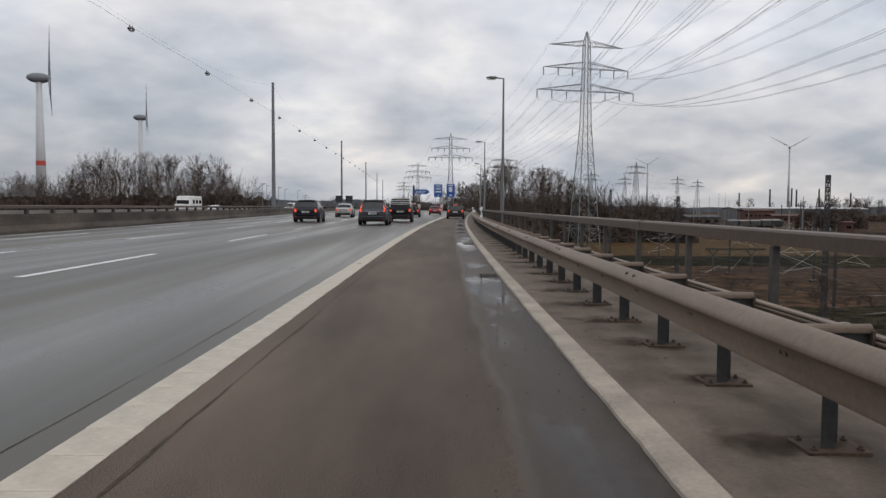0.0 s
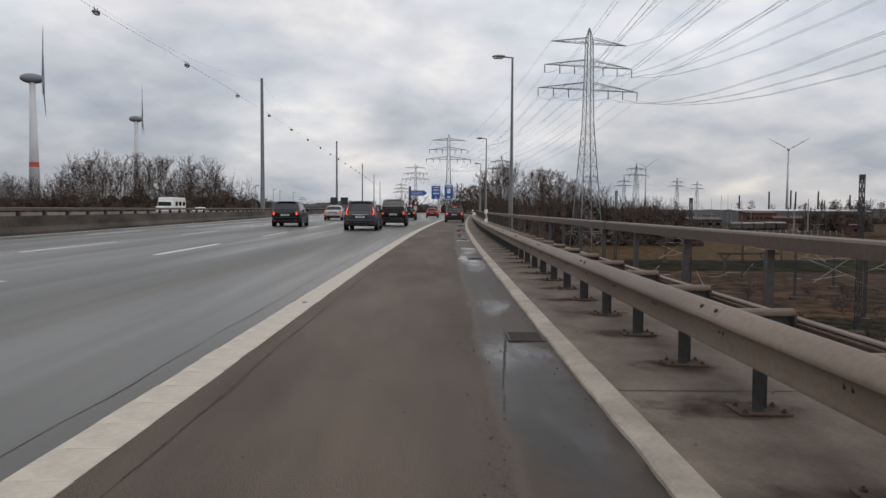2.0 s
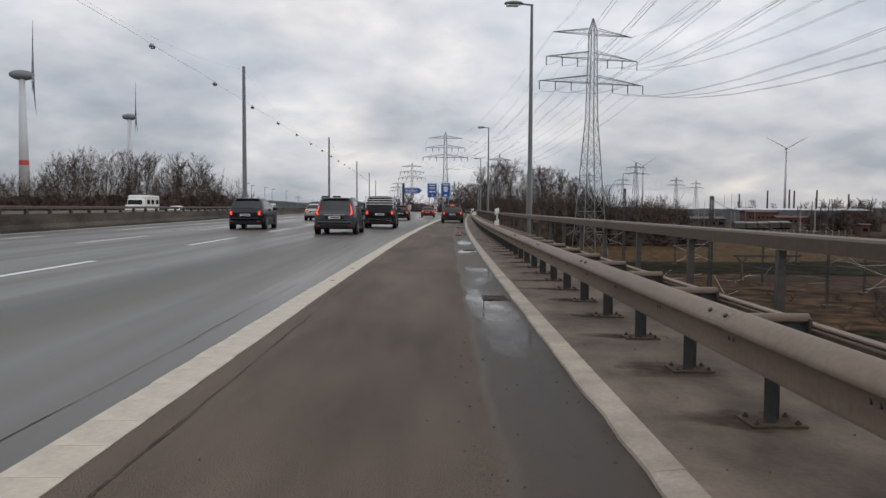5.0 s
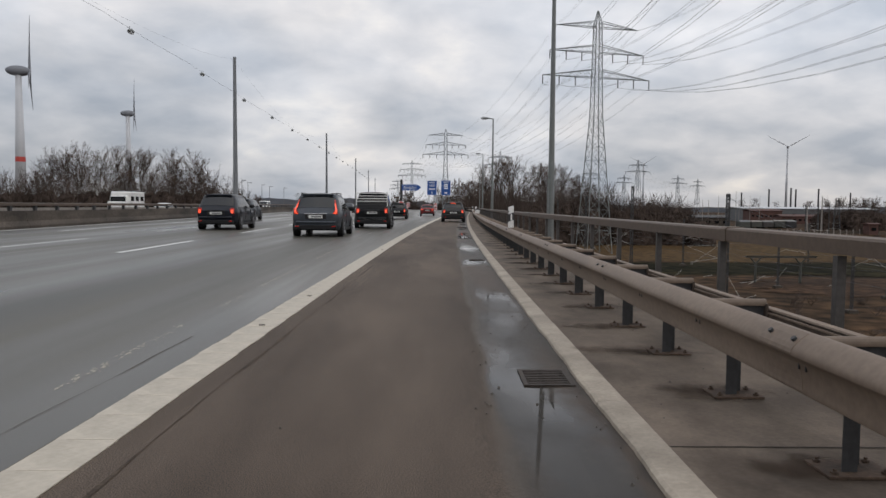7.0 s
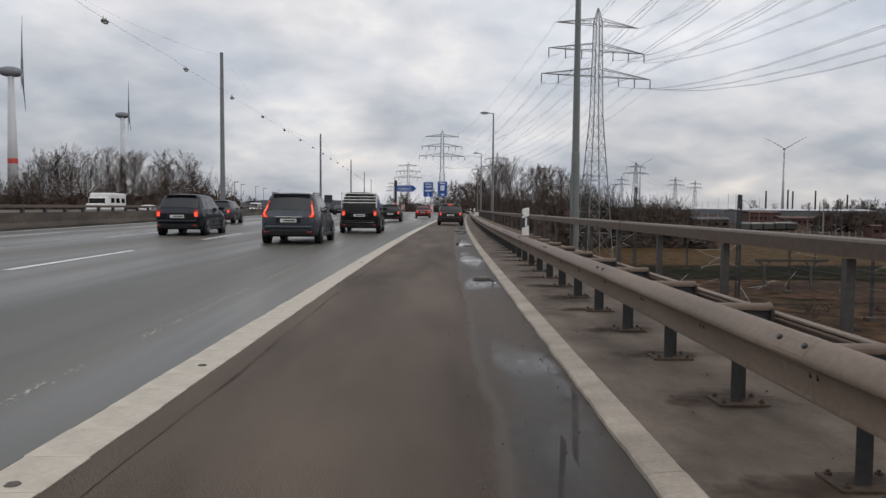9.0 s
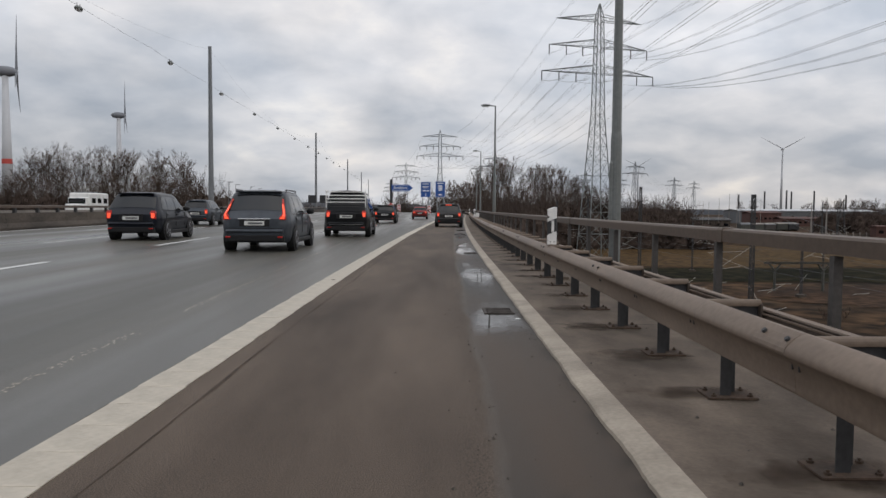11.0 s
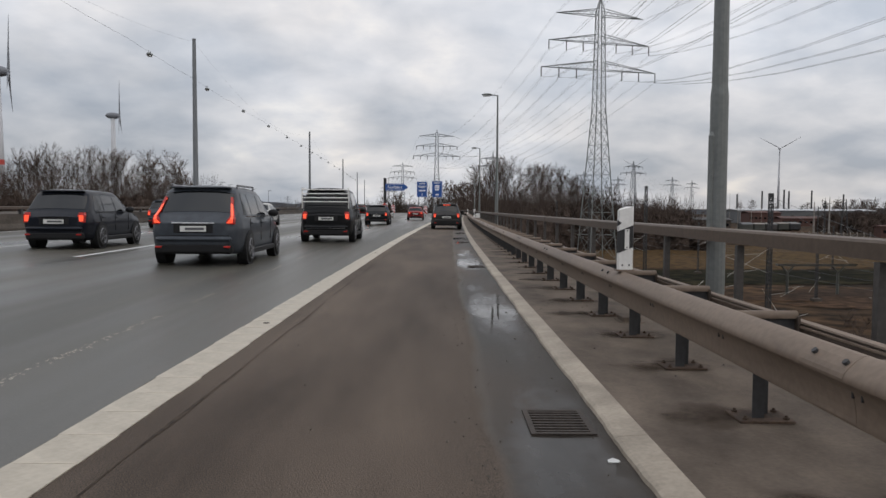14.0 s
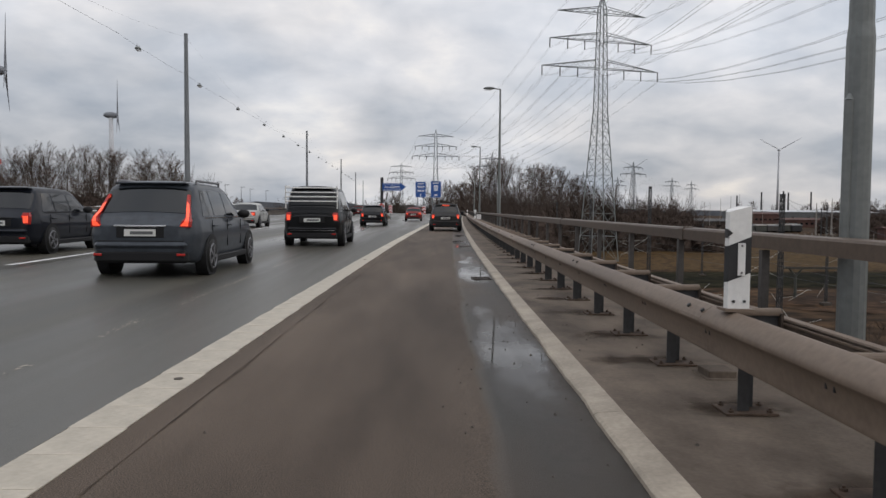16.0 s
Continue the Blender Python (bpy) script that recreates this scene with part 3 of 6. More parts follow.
W_FRONT = [(0.722, 0.640), (0.718, 0.658), (0.704, 0.665), (0.684, 0.662), (0.652, 0.641), (0.620, 0.611), (0.606, 0.592), (0.600, 0.574), (0.603, 0.562), (0.622, 0.548),
           (0.640, 0.524), (0.652, 0.488), (0.660, 0.445), (0.662, 0.412), (0.660, 0.396), (0.664, 0.384), (0.682, 0.378)]
W_LOOP = W_FRONT + [(x + 0.005, z - 0.001) for x, z in reversed(W_FRONT)]
W_LAP = [(x - 0.0012, z + 0.0008) for x, z in W_FRONT[1:-1]] + [(x + 0.002, z) for x, z in reversed(W_FRONT[1:-1])]
BEAM = 4.122
guard = thing("guard_rail", "dirty brown-grey steel guard rail on bolted posts", "guard rail")
LAPS = [11.17 + BEAM * k for k in range(-4, 54)]
for gy in LAPS:
    rail = strip("beam", steps(gy, gy + BEAM, 1.374), lambda y: [(bend(y) + x, z) for x, z in W_LOOP], M_STEEL, closed=True, parent=guard, caps=False)
    rail.data.shade_smooth()
    rail.data.set_sharp_from_angle(angle=radians(35))
    strip("beam_lap", [gy - 0.17, gy, gy + 0.17], lambda y: [(bend(y) + x, z) for x, z in W_LAP], M_STEEL, closed=True, parent=guard, smooth=False)
    # rear beam in the shade-dark steel, its lip and edge in the lighter one
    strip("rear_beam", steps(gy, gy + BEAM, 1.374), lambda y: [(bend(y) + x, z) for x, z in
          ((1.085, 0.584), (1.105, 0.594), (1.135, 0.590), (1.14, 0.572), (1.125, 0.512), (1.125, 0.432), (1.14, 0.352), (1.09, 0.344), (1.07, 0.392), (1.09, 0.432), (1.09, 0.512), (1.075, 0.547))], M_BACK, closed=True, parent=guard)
    strip("rear_lip", steps(gy, gy + BEAM, 1.374), lambda y: [(bend(y) + x, z) for x, z in ((1.072, 0.592), (1.076, 0.602), (1.122, 0.604), (1.135, 0.596))], M_STEEL, closed=True, parent=guard)
    strip("rear_edge", steps(gy, gy + BEAM, 1.374), lambda y: [(bend(y) + x, z) for x, z in ((1.066, 0.566), (1.066, 0.576), (1.078, 0.578), (1.080, 0.566))], M_STEEL, closed=True, parent=guard)
bm = bmesh.new()
box(bm, (0, 0, 0.30), (0.010, 0.10, 0.52))
box(bm, (-0.032, -0.047, 0.30), (0.065, 0.008, 0.52))
box(bm, (0.032, 0.047, 0.30), (0.065, 0.008, 0.52))
post_me = mesh_of(bm, "post", M_POST)
bm = bmesh.new()
box(bm, (0, 0, 0.040), (0.31, 0.23, 0.014))
plate_me = mesh_of(bm, "base_plate", M_PLATE_RUST)
bm = bmesh.new()
rod(bm, (0, 0, 0.046), (0, 0, 0.059), 0.017, n=6)
rod(bm, (0, 0, 0.058), (0, 0, 0.071), 0.009, n=5)
anchor_me = mesh_of(bm, "anchor_bolt", M_PLATE_RUST)
# spacer arm: rounded top over a deep dark web
bm = bmesh.new()
prof = [(0.030 * math.cos(a), 0.030 * math.sin(a)) for a in (math.pi * k / 8 for k in range(9))]
prof = [(0.030, -0.012)] + prof + [(-0.030, -0.012)]
ends = [[bm.verts.new((x, y, 0.628 + z)) for y, z in prof] for x in (0.695, 1.068)]
for i in range(len(prof)):
    j = (i + 1) % len(prof)
    bm.faces.new((ends[0][i], ends[0][j], ends[1][j], ends[1][i]))
bm.faces.new(ends[0][::-1])
bm.faces.new(ends[1])
arm_me = mesh_of(bm, "spacer_arm", M_STEEL, False)
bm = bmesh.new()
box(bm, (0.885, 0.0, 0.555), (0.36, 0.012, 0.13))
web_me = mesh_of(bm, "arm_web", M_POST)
bm = bmesh.new()
box(bm, (1.064, 0.0, 0.56), (0.014, 0.09, 0.14))
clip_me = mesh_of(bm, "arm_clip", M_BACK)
bm = bmesh.new()
rod(bm, (0.640, 0, 0.625), (0.628, 0, 0.639), 0.014, n=7)
bolt_me = mesh_of(bm, "bolt", M_POST)
bm = bmesh.new()
box(bm, (0.644, 0, 0.520), (0.012, 0.009, 0.038))
slot_me = mesh_of(bm, "bolt", M_POST)
POSTS = [1.364 + 1.374 * k for k in range(-5, 168)]
for y in POSTS:
    p = place("post", post_me, guard, on_road(y, 0.886))
    place("base_plate", plate_me, p, Matrix())
    place("spacer_arm", arm_me, guard, on_road(y, 0.0))
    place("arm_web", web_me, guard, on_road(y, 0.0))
    if y < 70:
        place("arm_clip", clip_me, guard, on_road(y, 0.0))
        for bx, by in ((-0.115, -0.08), (0.115, -0.08), (-0.115, 0.08), (0.115, 0.08)):
            place("anchor_bolt", anchor_me, p, Matrix.Translation((bx, by, 0)))
        for q in (-0.035, 0.03):
            place("bolt", slot_me, guard, on_road(y + q, 0.0))
for y in LAPS:
    if y < 75:
        for q in (-0.12, 0.12):
            place("bolt", bolt_me, guard, on_road(y + q, 0.0))

# rust and dirt washed out round the post bases
stain_rnd = random.Random(41)
v, f, uvs = [], [], []
for y in POSTS:
    if -4 < y < 60:
        for k in range(2):
            cx, cy = bend(y) + 0.886 + stain_rnd.uniform(-0.34, 0.02), y + stain_rnd.uniform(-0.12, 0.12)
            rx, ry = stain_rnd.uniform(0.25, 0.5), stain_rnd.uniform(0.14, 0.30)
            z = 0.0385 + 0.0012 * k
            n0 = len(v)
            v += [(cx - rx, cy - ry, z), (cx + rx, cy - ry, z), (cx + rx, cy + ry, z), (cx - rx, cy + ry, z)]
            f.append((n0, n0 + 1, n0 + 2, n0 + 3))
            uvs += [(-1, -1), (1, -1), (1, 1), (-1, 1)]
stains = raw("dirt_stains", v, f, M_STAIN)
uv = stains.data.uv_layers.new(name="patch")
for lp in stains.data.loops:
    uv.data[lp.index].uv = uvs[lp.vertex_index]
tagged(stains, "dark rusty dirt stains washed round the post bases", "stains", kind="stuff")

# ---- bridge railing ----
railing = thing("bridge_railing", "brown box-section steel handrail on flat posts", "railing")
bm = bmesh.new()
box(bm, (0.04, -0.024, 0.49), (0.06, 0.01, 0.87))
box(bm, (0.04, 0.024, 0.49), (0.06, 0.01, 0.87))
box(bm, (0.015, 0, 0.49), (0.01, 0.038, 0.87))
box(bm, (0.03, 0, 0.04), (0.18, 0.2, 0.016))
rpost_me = mesh_of(bm, "railing_post", M_RPOST)
for i in range(-6, 108):
    y = 2.29 + 2.053 * i
    place("railing_post", rpost_me, railing, on_road(y, 1.58))
hy = 2.29 - 2.053 * 6 - 0.1
while hy < Y1 - 6:
    strip("handrail", steps(hy, hy + 8.192, 2.05), lambda y: [(bend(y) + 1.60 + x, z) for x, z in
          ((0, 0.935), (0.0, 1.035), (0.015, 1.052), (0.125, 1.058), (0.14, 1.04), (0.14, 0.935))], M_HANDRAIL, closed=True, parent=railing)
    strip("joint_sleeve", [hy + 8.182, hy + 8.242, hy + 8.302], lambda y: [(bend(y) + 1.594 + x, z) for x, z in
          ((0, 0.928), (0.0, 1.042), (0.015, 1.06), (0.135, 1.066), (0.152, 1.045), (0.152, 0.928))], M_HANDRAIL, closed=True, parent=railing)
    hy += 8.212


# ---- road lamps ----
def road_lamp(y, off, top):
    base = on_road(y, off, 0.0)
    ob = thing("street_lamp", "tall tapered grey steel street lamp outside the railing", "street lamp", base, "street lamps along the bridge")
    bm = bmesh.new()
    rod(bm, (0, 0, -1.2), (0, 0, 2.4), 0.096, 0.090, 14)
    rod(bm, (0, 0, 2.4), (0, 0, 2.5), 0.090, 0.080, 14)
    rod(bm, (0, 0, 2.5), (0, 0, top), 0.080, 0.045, 14)
    part("pole", bm, M_LAMP, ob, smooth=False)
    bm = bmesh.new()
    rod(bm, (-0.085, -0.035, 0.95), (-0.083, -0.035, 1.98), 0.034, 0.034, 8)
    rod(bm, (-0.083, -0.035, 1.98), (-0.075, -0.03, 2.03), 0.034, 0.012, 8)
    part("cable_conduit", bm, M_LAMP, ob)
    bm = bmesh.new()
    rod(bm, (0.05, 0, top - 0.02), (-0.42, 0, top + 0.03), 0.032, n=6)
    part("arm", bm, M_LAMP, ob)
    bm = bmesh.new()
    bmesh.ops.create_uvsphere(bm, u_segments=12, v_segments=6, radius=1.0, matrix=Matrix.LocRotScale((-0.62, 0, top + 0.04), None, (0.33, 0.15, 0.085)))
    head = part("lamp_head", bm, M_LAMP, ob, smooth=True)
    bm = bmesh.new()
    box(bm, (-0.66, 0, top - 0.035), (0.42, 0.19, 0.05))
    part("lamp_glass", bm, M_SIGNWHITE, head, bevel=0.015)


for ly, top in ((44.64, 8.15), (80.9, 7.95), (117.3, 7.85), (153.7, 7.85)):
    road_lamp(ly, 1.90, top)


# ---- reflector posts on the guard rail ----
def delineator(y, off=0.72, size=1.0):
    ob = thing("reflector_post", "white reflector post with black slanted band on the guard rail", "reflector post", on_road(y, off, 0.685) @ Matrix.Scale(size, 4), "reflector posts")
    w, d = 0.073, 0.05
    sec = [(-w, -d * 0.4), (-w + 0.012, -d), (w - 0.012, -d), (w, -d * 0.4), (w * 0.4, d * 1.4), (-w * 0.4, d * 1.4)]

    def slab(name, lo, hi, grow, material, parent):
        b = bmesh.new()
        va = [b.verts.new((x * grow, y_ * grow, lo(x))) for x, y_ in sec]
        vb = [b.verts.new((x * grow, y_ * grow, hi(x))) for x, y_ in sec]
        for i in range(6):
            j = (i + 1) % 6
            b.faces.new((va[i], va[j], vb[j], vb[i]))
        b.faces.new(va[::-1])
        b.faces.new(vb)
        return part(name, b, material, parent)

    body = slab("body", lambda x: 0.0, lambda x: 0.535 + 0.035 * min(1, (x + w) / (1.3 * w)), 1.0, M_WHITE, ob)
    slab("black_band", lambda x: 0.145 + 0.42 * (x + w), lambda x: 0.345 + 0.42 * (x + w), 1.03, M_BLACK, ob)
    b = bmesh.new()
    box(b, (0.008, -d * 1.03 - 0.004, 0.275), (0.04, 0.008, 0.18))
    refl = part("reflector", b, M_WHITE, ob)
    b = bmesh.new()
    va = [b.verts.new((x * w, -d - 0.002, z)) for x, z in ((-1.0, 0.445), (-1.0, 0.395), (-0.55, 0.42))]
    vb = [b.verts.new((x * w, -d * 0.3, z)) for x, z in ((-1.01, 0.445), (-1.01, 0.395), (-0.55, 0.42))]
    b.faces.new(va)
    b.faces.new(vb[::-1])
    for i in range(3):
        b.faces.new((va[i], va[(i + 1) % 3], vb[(i + 1) % 3], vb[i]))
    part("notch", b, M_BLACK, ob)
    b = bmesh.new()
    for z in (0.20, 0.35):
        rod(b, (0.008, -d - 0.008, z), (0.008, -d - 0.012, z), 0.006, n=6)
    part("screw", b, M_BLACK, refl)
    b = bmesh.new()
    for x in (-0.03, 0.03):
        rod(b, (x, -d - 0.001, 0.04), (x, -d - 0.008, 0.04), 0.009, n=6)
    part("bolt", b, M_BLACK, ob)
    b = bmesh.new()
    box(b, (0, -0.01, -0.008), (0.16, 0.14, 0.014))
    part("foot", b, M_STEEL, ob)


for dy in (43.74, 87.0, 131.0):
    delineator(dy)

# ---- drains, pad and grit in the gutter ----
def grate(y, off):
    ob = thing("drain_grate", "rusty iron drain grate set in the wet gutter", "drain", on_road(y, off, 0.0), "gutter drains")
    b = bmesh.new()
    for x, y_, sx, sy in ((0, -0.23, 0.36, 0.03), (0, 0.23, 0.36, 0.03), (-0.165, 0, 0.03, 0.43), (0.165, 0, 0.03, 0.43)):
        box(b, (x, y_, -0.003), (sx, sy, 0.012))
    part("frame", b, M_IRON, ob)
    # flat black plate stands in for the darkness of the shaft below the bars
    b = bmesh.new()
    box(b, (0, 0, -0.009), (0.30, 0.43, 0.006))
    part("pit", b, M_BLACK, ob)
    b = bmesh.new()
    box(b, (0, 0, 0), (0.30, 0.022, 0.012))
    me = mesh_of(b, "bar", M_IRON)
    for i in range(8):
        place("bar", me, ob, Matrix.Translation((0, -0.185 + 0.053 * i, -0.003)))


for gy, off in ((6.2, -0.25), (17.9, -0.21), (29.45, -0.24), (41.27, -0.27), (52.9, -0.23), (64.6, -0.23)):
    grate(gy, off)
b = bmesh.new()
box(b, (0, 0, 0.055), (0.20, 0.24, 0.06))
box(b, (0, 0, 0.028), (0.26, 0.32, 0.02))
pad = part("service_pad", b, M_WALK, None, bevel=0.006)
pad.matrix_basis = on_road(44.92, 1.08)
tagged(pad, "small grey block on the bridge cap", "block")
for jy in (3.4, 15.6, 27.8, 40.0, 52.2):
    strip("joint", [jy - 0.006, jy + 0.006], lambda y: [(bend(y) + 0.155, 0.0365), (bend(y) + 1.0, 0.0335), (bend(y) + 1.84, 0.0335)], M_TAR, parent=walkway)
b = bmesh.new()
pts = [(-0.045, -0.02, 0.0), (0.03, -0.03, 0.004), (0.05, 0.012, 0.0), (0.0, 0.035, 0.012), (-0.04, 0.02, 0.004)]
lo = [b.verts.new(p) for p in pts]
hi = [b.verts.new((p[0] * 0.96, p[1] * 0.9, p[2] + 0.006)) for p in pts]
b.faces.new(hi)
b.faces.new(lo[::-1])
for i in range(5):
    b.faces.new((lo[i], lo[(i + 1) % 5], hi[(i + 1) % 5], hi[i]))
scrap = part("litter", b, M_DASH)
scrap.matrix_basis = Matrix.Translation((bend(40.6) - 0.10, 40.6, -0.006)) @ Matrix.Scale(0.7, 4)
tagged(scrap, "small crumpled white scrap of paper in the gutter", "litter")
rnd = random.Random(11)
v, f = [], []
for i in range(900):
    y = rnd.uniform(2, 62)
    o = rnd.choice((rnd.uniform(-0.8, -0.05), rnd.gauss(-0.72, 0.12), rnd.uniform(-2.4, -0.7) if rnd.random() < 0.3 else rnd.gauss(-0.1, 0.05), rnd.uniform(0.2, 1.5)))
    r = rnd.uniform(0.004, 0.013)
    z = 0.036 if o > 0.19 else -0.008 if o > -0.6 else 0.0
    if 0.0 < o < 0.19:
        continue
    c = (bend(y) + o, y, z)
    n0 = len(v)
    a0 = rnd.uniform(0, 6)
    v += [(c[0] + r * math.cos(a0 + a), c[1] + 1.3 * r * math.sin(a0 + a), c[2]) for a in (0, 1.6, 3.1, 4.7)] + [(c[0], c[1], c[2] + r)]
    f += [(n0 + j, n0 + (j + 1) % 4, n0 + 4) for j in range(4)]
tagged(raw("grit", v, f, M_STONE), "loose dark grit and stones on the road edge", "grit", kind="stuff")

# ---- concrete parapet of the carriageway ----
wall = thing("parapet", "stained concrete parapet with a steel top rail", "parapet", kind="structure")
py = -12.0
while py < 330:
    a, b_ = py, py + 8.38
    strip("wall_panel", steps(a, b_, 2.1), lambda y: [(parapet(y) + x, rise(parapet(y), y) + z) for x, z in
          ((0.16, -0.3), (0.16, 0.10), (0.03, 0.30), (0.0, 0.72), (-0.3, 0.72), (-0.33, -0.3))], M_CONC, closed=True, parent=wall)
    strip("top_rail", steps(a, b_ + 0.02, 2.1), lambda y: [(parapet(y) + x, rise(parapet(y), y) + z) for x, z in
          ((-0.02, 0.93), (-0.02, 1.04), (-0.12, 1.055), (-0.22, 1.04), (-0.22, 0.93))], M_HANDRAIL, closed=True, parent=wall)
    py += 8.4
bm = bmesh.new()
box(bm, (-0.12, 0, 0.825), (0.12, 0.16, 0.21))
stub_me = mesh_of(bm, "rail_stub", M_POST)
for i in range(150):
    y = -11 + 2.1 * i
    place("rail_stub", stub_me, wall, Matrix.Translation((parapet(y), y, rise(parapet(y), y))))
wall2 = strip("opposite_parapet", steps(-12, 330, 6), lambda y: [(parapet(y) - 2.6 + x, z) for x, z in ((0, -0.5), (0, 1.0), (-0.25, 1.0), (-0.25, -0.5))], M_CONC_LIGHT, closed=True)
tagged(wall2, "pale concrete parapet of the opposite carriageway", "parapet", kind="structure")


# ---- median masts with hanging lamps ----
made = set(bpy.data.objects)


def row_x(y):
    return -31.3 - 0.022 * max(0, y - 110) - (0.00003 * (y - 260) ** 2 if y > 260 else 0)


def median_mast(y, top):
    ob = thing("lighting_mast", "tall slim grey tapered lighting mast in the median", "mast", Matrix.Translation((row_x(y), y, 0)), "median lighting masts")
    bm = bmesh.new()
    rod(bm, (0, 0, -3), (0, 0, top), 0.42, 0.24, 10)
    part("shaft", bm, M_MAST, ob)
    bm = bmesh.new()
    rod(bm, (0, 0, top), (0, 0, top + 0.15), 0.27, 0.25, 10)
    part("cap", bm, M_MAST, ob)


MASTS = [19.0, 141.0, 263.0, 387.0, 510.0, 634.0]
for my in MASTS:
    median_mast(my, 24.4)
LAMP_Z = 18.7
spans = []
for a, b_ in zip(MASTS[:-1], MASTS[1:]):
    spans.append(((row_x(a), a, 24.1), (row_x(b_), b_, 24.1), 4.6))
    pts = [a + (b_ - a) * i / 5 for i in range(6)]
    for p, q in zip(pts[:-1], pts[1:]):
        spans.append(((row_x(p), p, LAMP_Z + 0.35), (row_x(q), q, LAMP_Z + 0.35), 0.15))
tagged(wires("lamp_cable", [s for s in spans if s[2] < 1], 0.014, M_WIRE), "thin dark cable carrying the median lamps", "cable")
tagged(wires("support_cable", [s for s in spans if s[2] > 1], 0.006, M_WIRE), "thin sagging support cable between the masts", "cable")
lamp0 = None
y = 50.0
while y < 500:
    m = Matrix.Translation((row_x(y), y, LAMP_Z))
    if lamp0 is None:
        lamp0 = thing("hanging_lamp", "grey oval lamp hanging from the median cable", "lamp", m, "hanging median lamps")
        bm = bmesh.new()
        bmesh.ops.create_uvsphere(bm, u_segments=14, v_segments=8, radius=1.0, matrix=Matrix.LocRotScale((0, 0, 0), None, (0.32, 0.55, 0.22)))
        part("housing", bm, M_LAMP, lamp0, smooth=True)
        bm = bmesh.new()
        box(bm, (0, 0, -0.16), (0.4, 0.75, 0.14))
        part("lamp_glass", bm, M_SIGNWHITE, lamp0, bevel=0.05)
        for q in (-0.3, 0.3):
            bm = bmesh.new()
            rod(bm, (0, q, 0.1), (0, q, 0.42), 0.03, n=5)
            part("hanger", bm, M_POST, lamp0)
    else:
        copy_thing(lamp0, m)
    y += 24.35


# ---- lattice pylons ----
def lattice(bm, p0, w0, p1, w1, n, r, rb):
    """Tapered square lattice shaft from p0 to p1 with n bays."""
    p0, p1 = Vector(p0), Vector(p1)
    corners = [(-1, -1), (1, -1), (1, 1), (-1, 1)]

    def at(u, c):
        w = (w0 + (w1 - w0) * u) / 2
        q = p0.lerp(p1, u)
        return Vector((q.x + c[0] * w, q.y + c[1] * w, q.z))

    # bays get lower towards the top
    ratio = (w1 / w0) ** (1 / n)
    us, step, tot = [0.0], 1.0, sum(ratio ** i for i in range(n))
    for i in range(n):
        us.append(us[-1] + ratio ** i / tot)
    for c in corners:
        rod(bm, at(0, c), at(1, c), r, n=4, caps=False)
    for u, u2 in zip(us[:-1], us[1:]):
        for i in range(4):
            a, b_ = corners[i], corners[(i + 1) % 4]
            rod(bm, at(u, a), at(u2, b_), rb, n=3, caps=False)
            rod(bm, at(u, b_), at(u2, a), rb, n=3, caps=False)
            rod(bm, at(u2, a), at(u2, b_), rb, n=3, caps=False)


def crossarm(bm, z, half, rise_, w, r, rb, n):
    """Lattice arm across the shaft: level below, sloping above to the shaft."""
    for s in (-1, 1):
        tip = Vector((s * half, 0, z))
        for q in (-w / 2, w / 2):
            rod(bm, (s * w / 2, q, z), tip, r, n=4, caps=False)
            rod(bm, (s * w / 2, q, z + rise_), tip, r, n=4, caps=False)
            prev_top = None
            for i in range(n):
                u0, u1 = i / n, (i + 0.5) / n
                low0 = Vector((s * w / 2, q, z)).lerp(tip, u0)
                up = Vector((s * w / 2, q, z + rise_)).lerp(tip, u1)
                low1 = Vector((s * w / 2, q, z)).lerp(tip, (i + 1) / n)
                rod(bm, low0, up, rb, n=3, caps=False)
                rod(bm, up, low1, rb, n=3, caps=False)
        rod(bm, (s * w / 2, -w / 2, z), (s * w / 2, w / 2, z), r, n=3, caps=False)


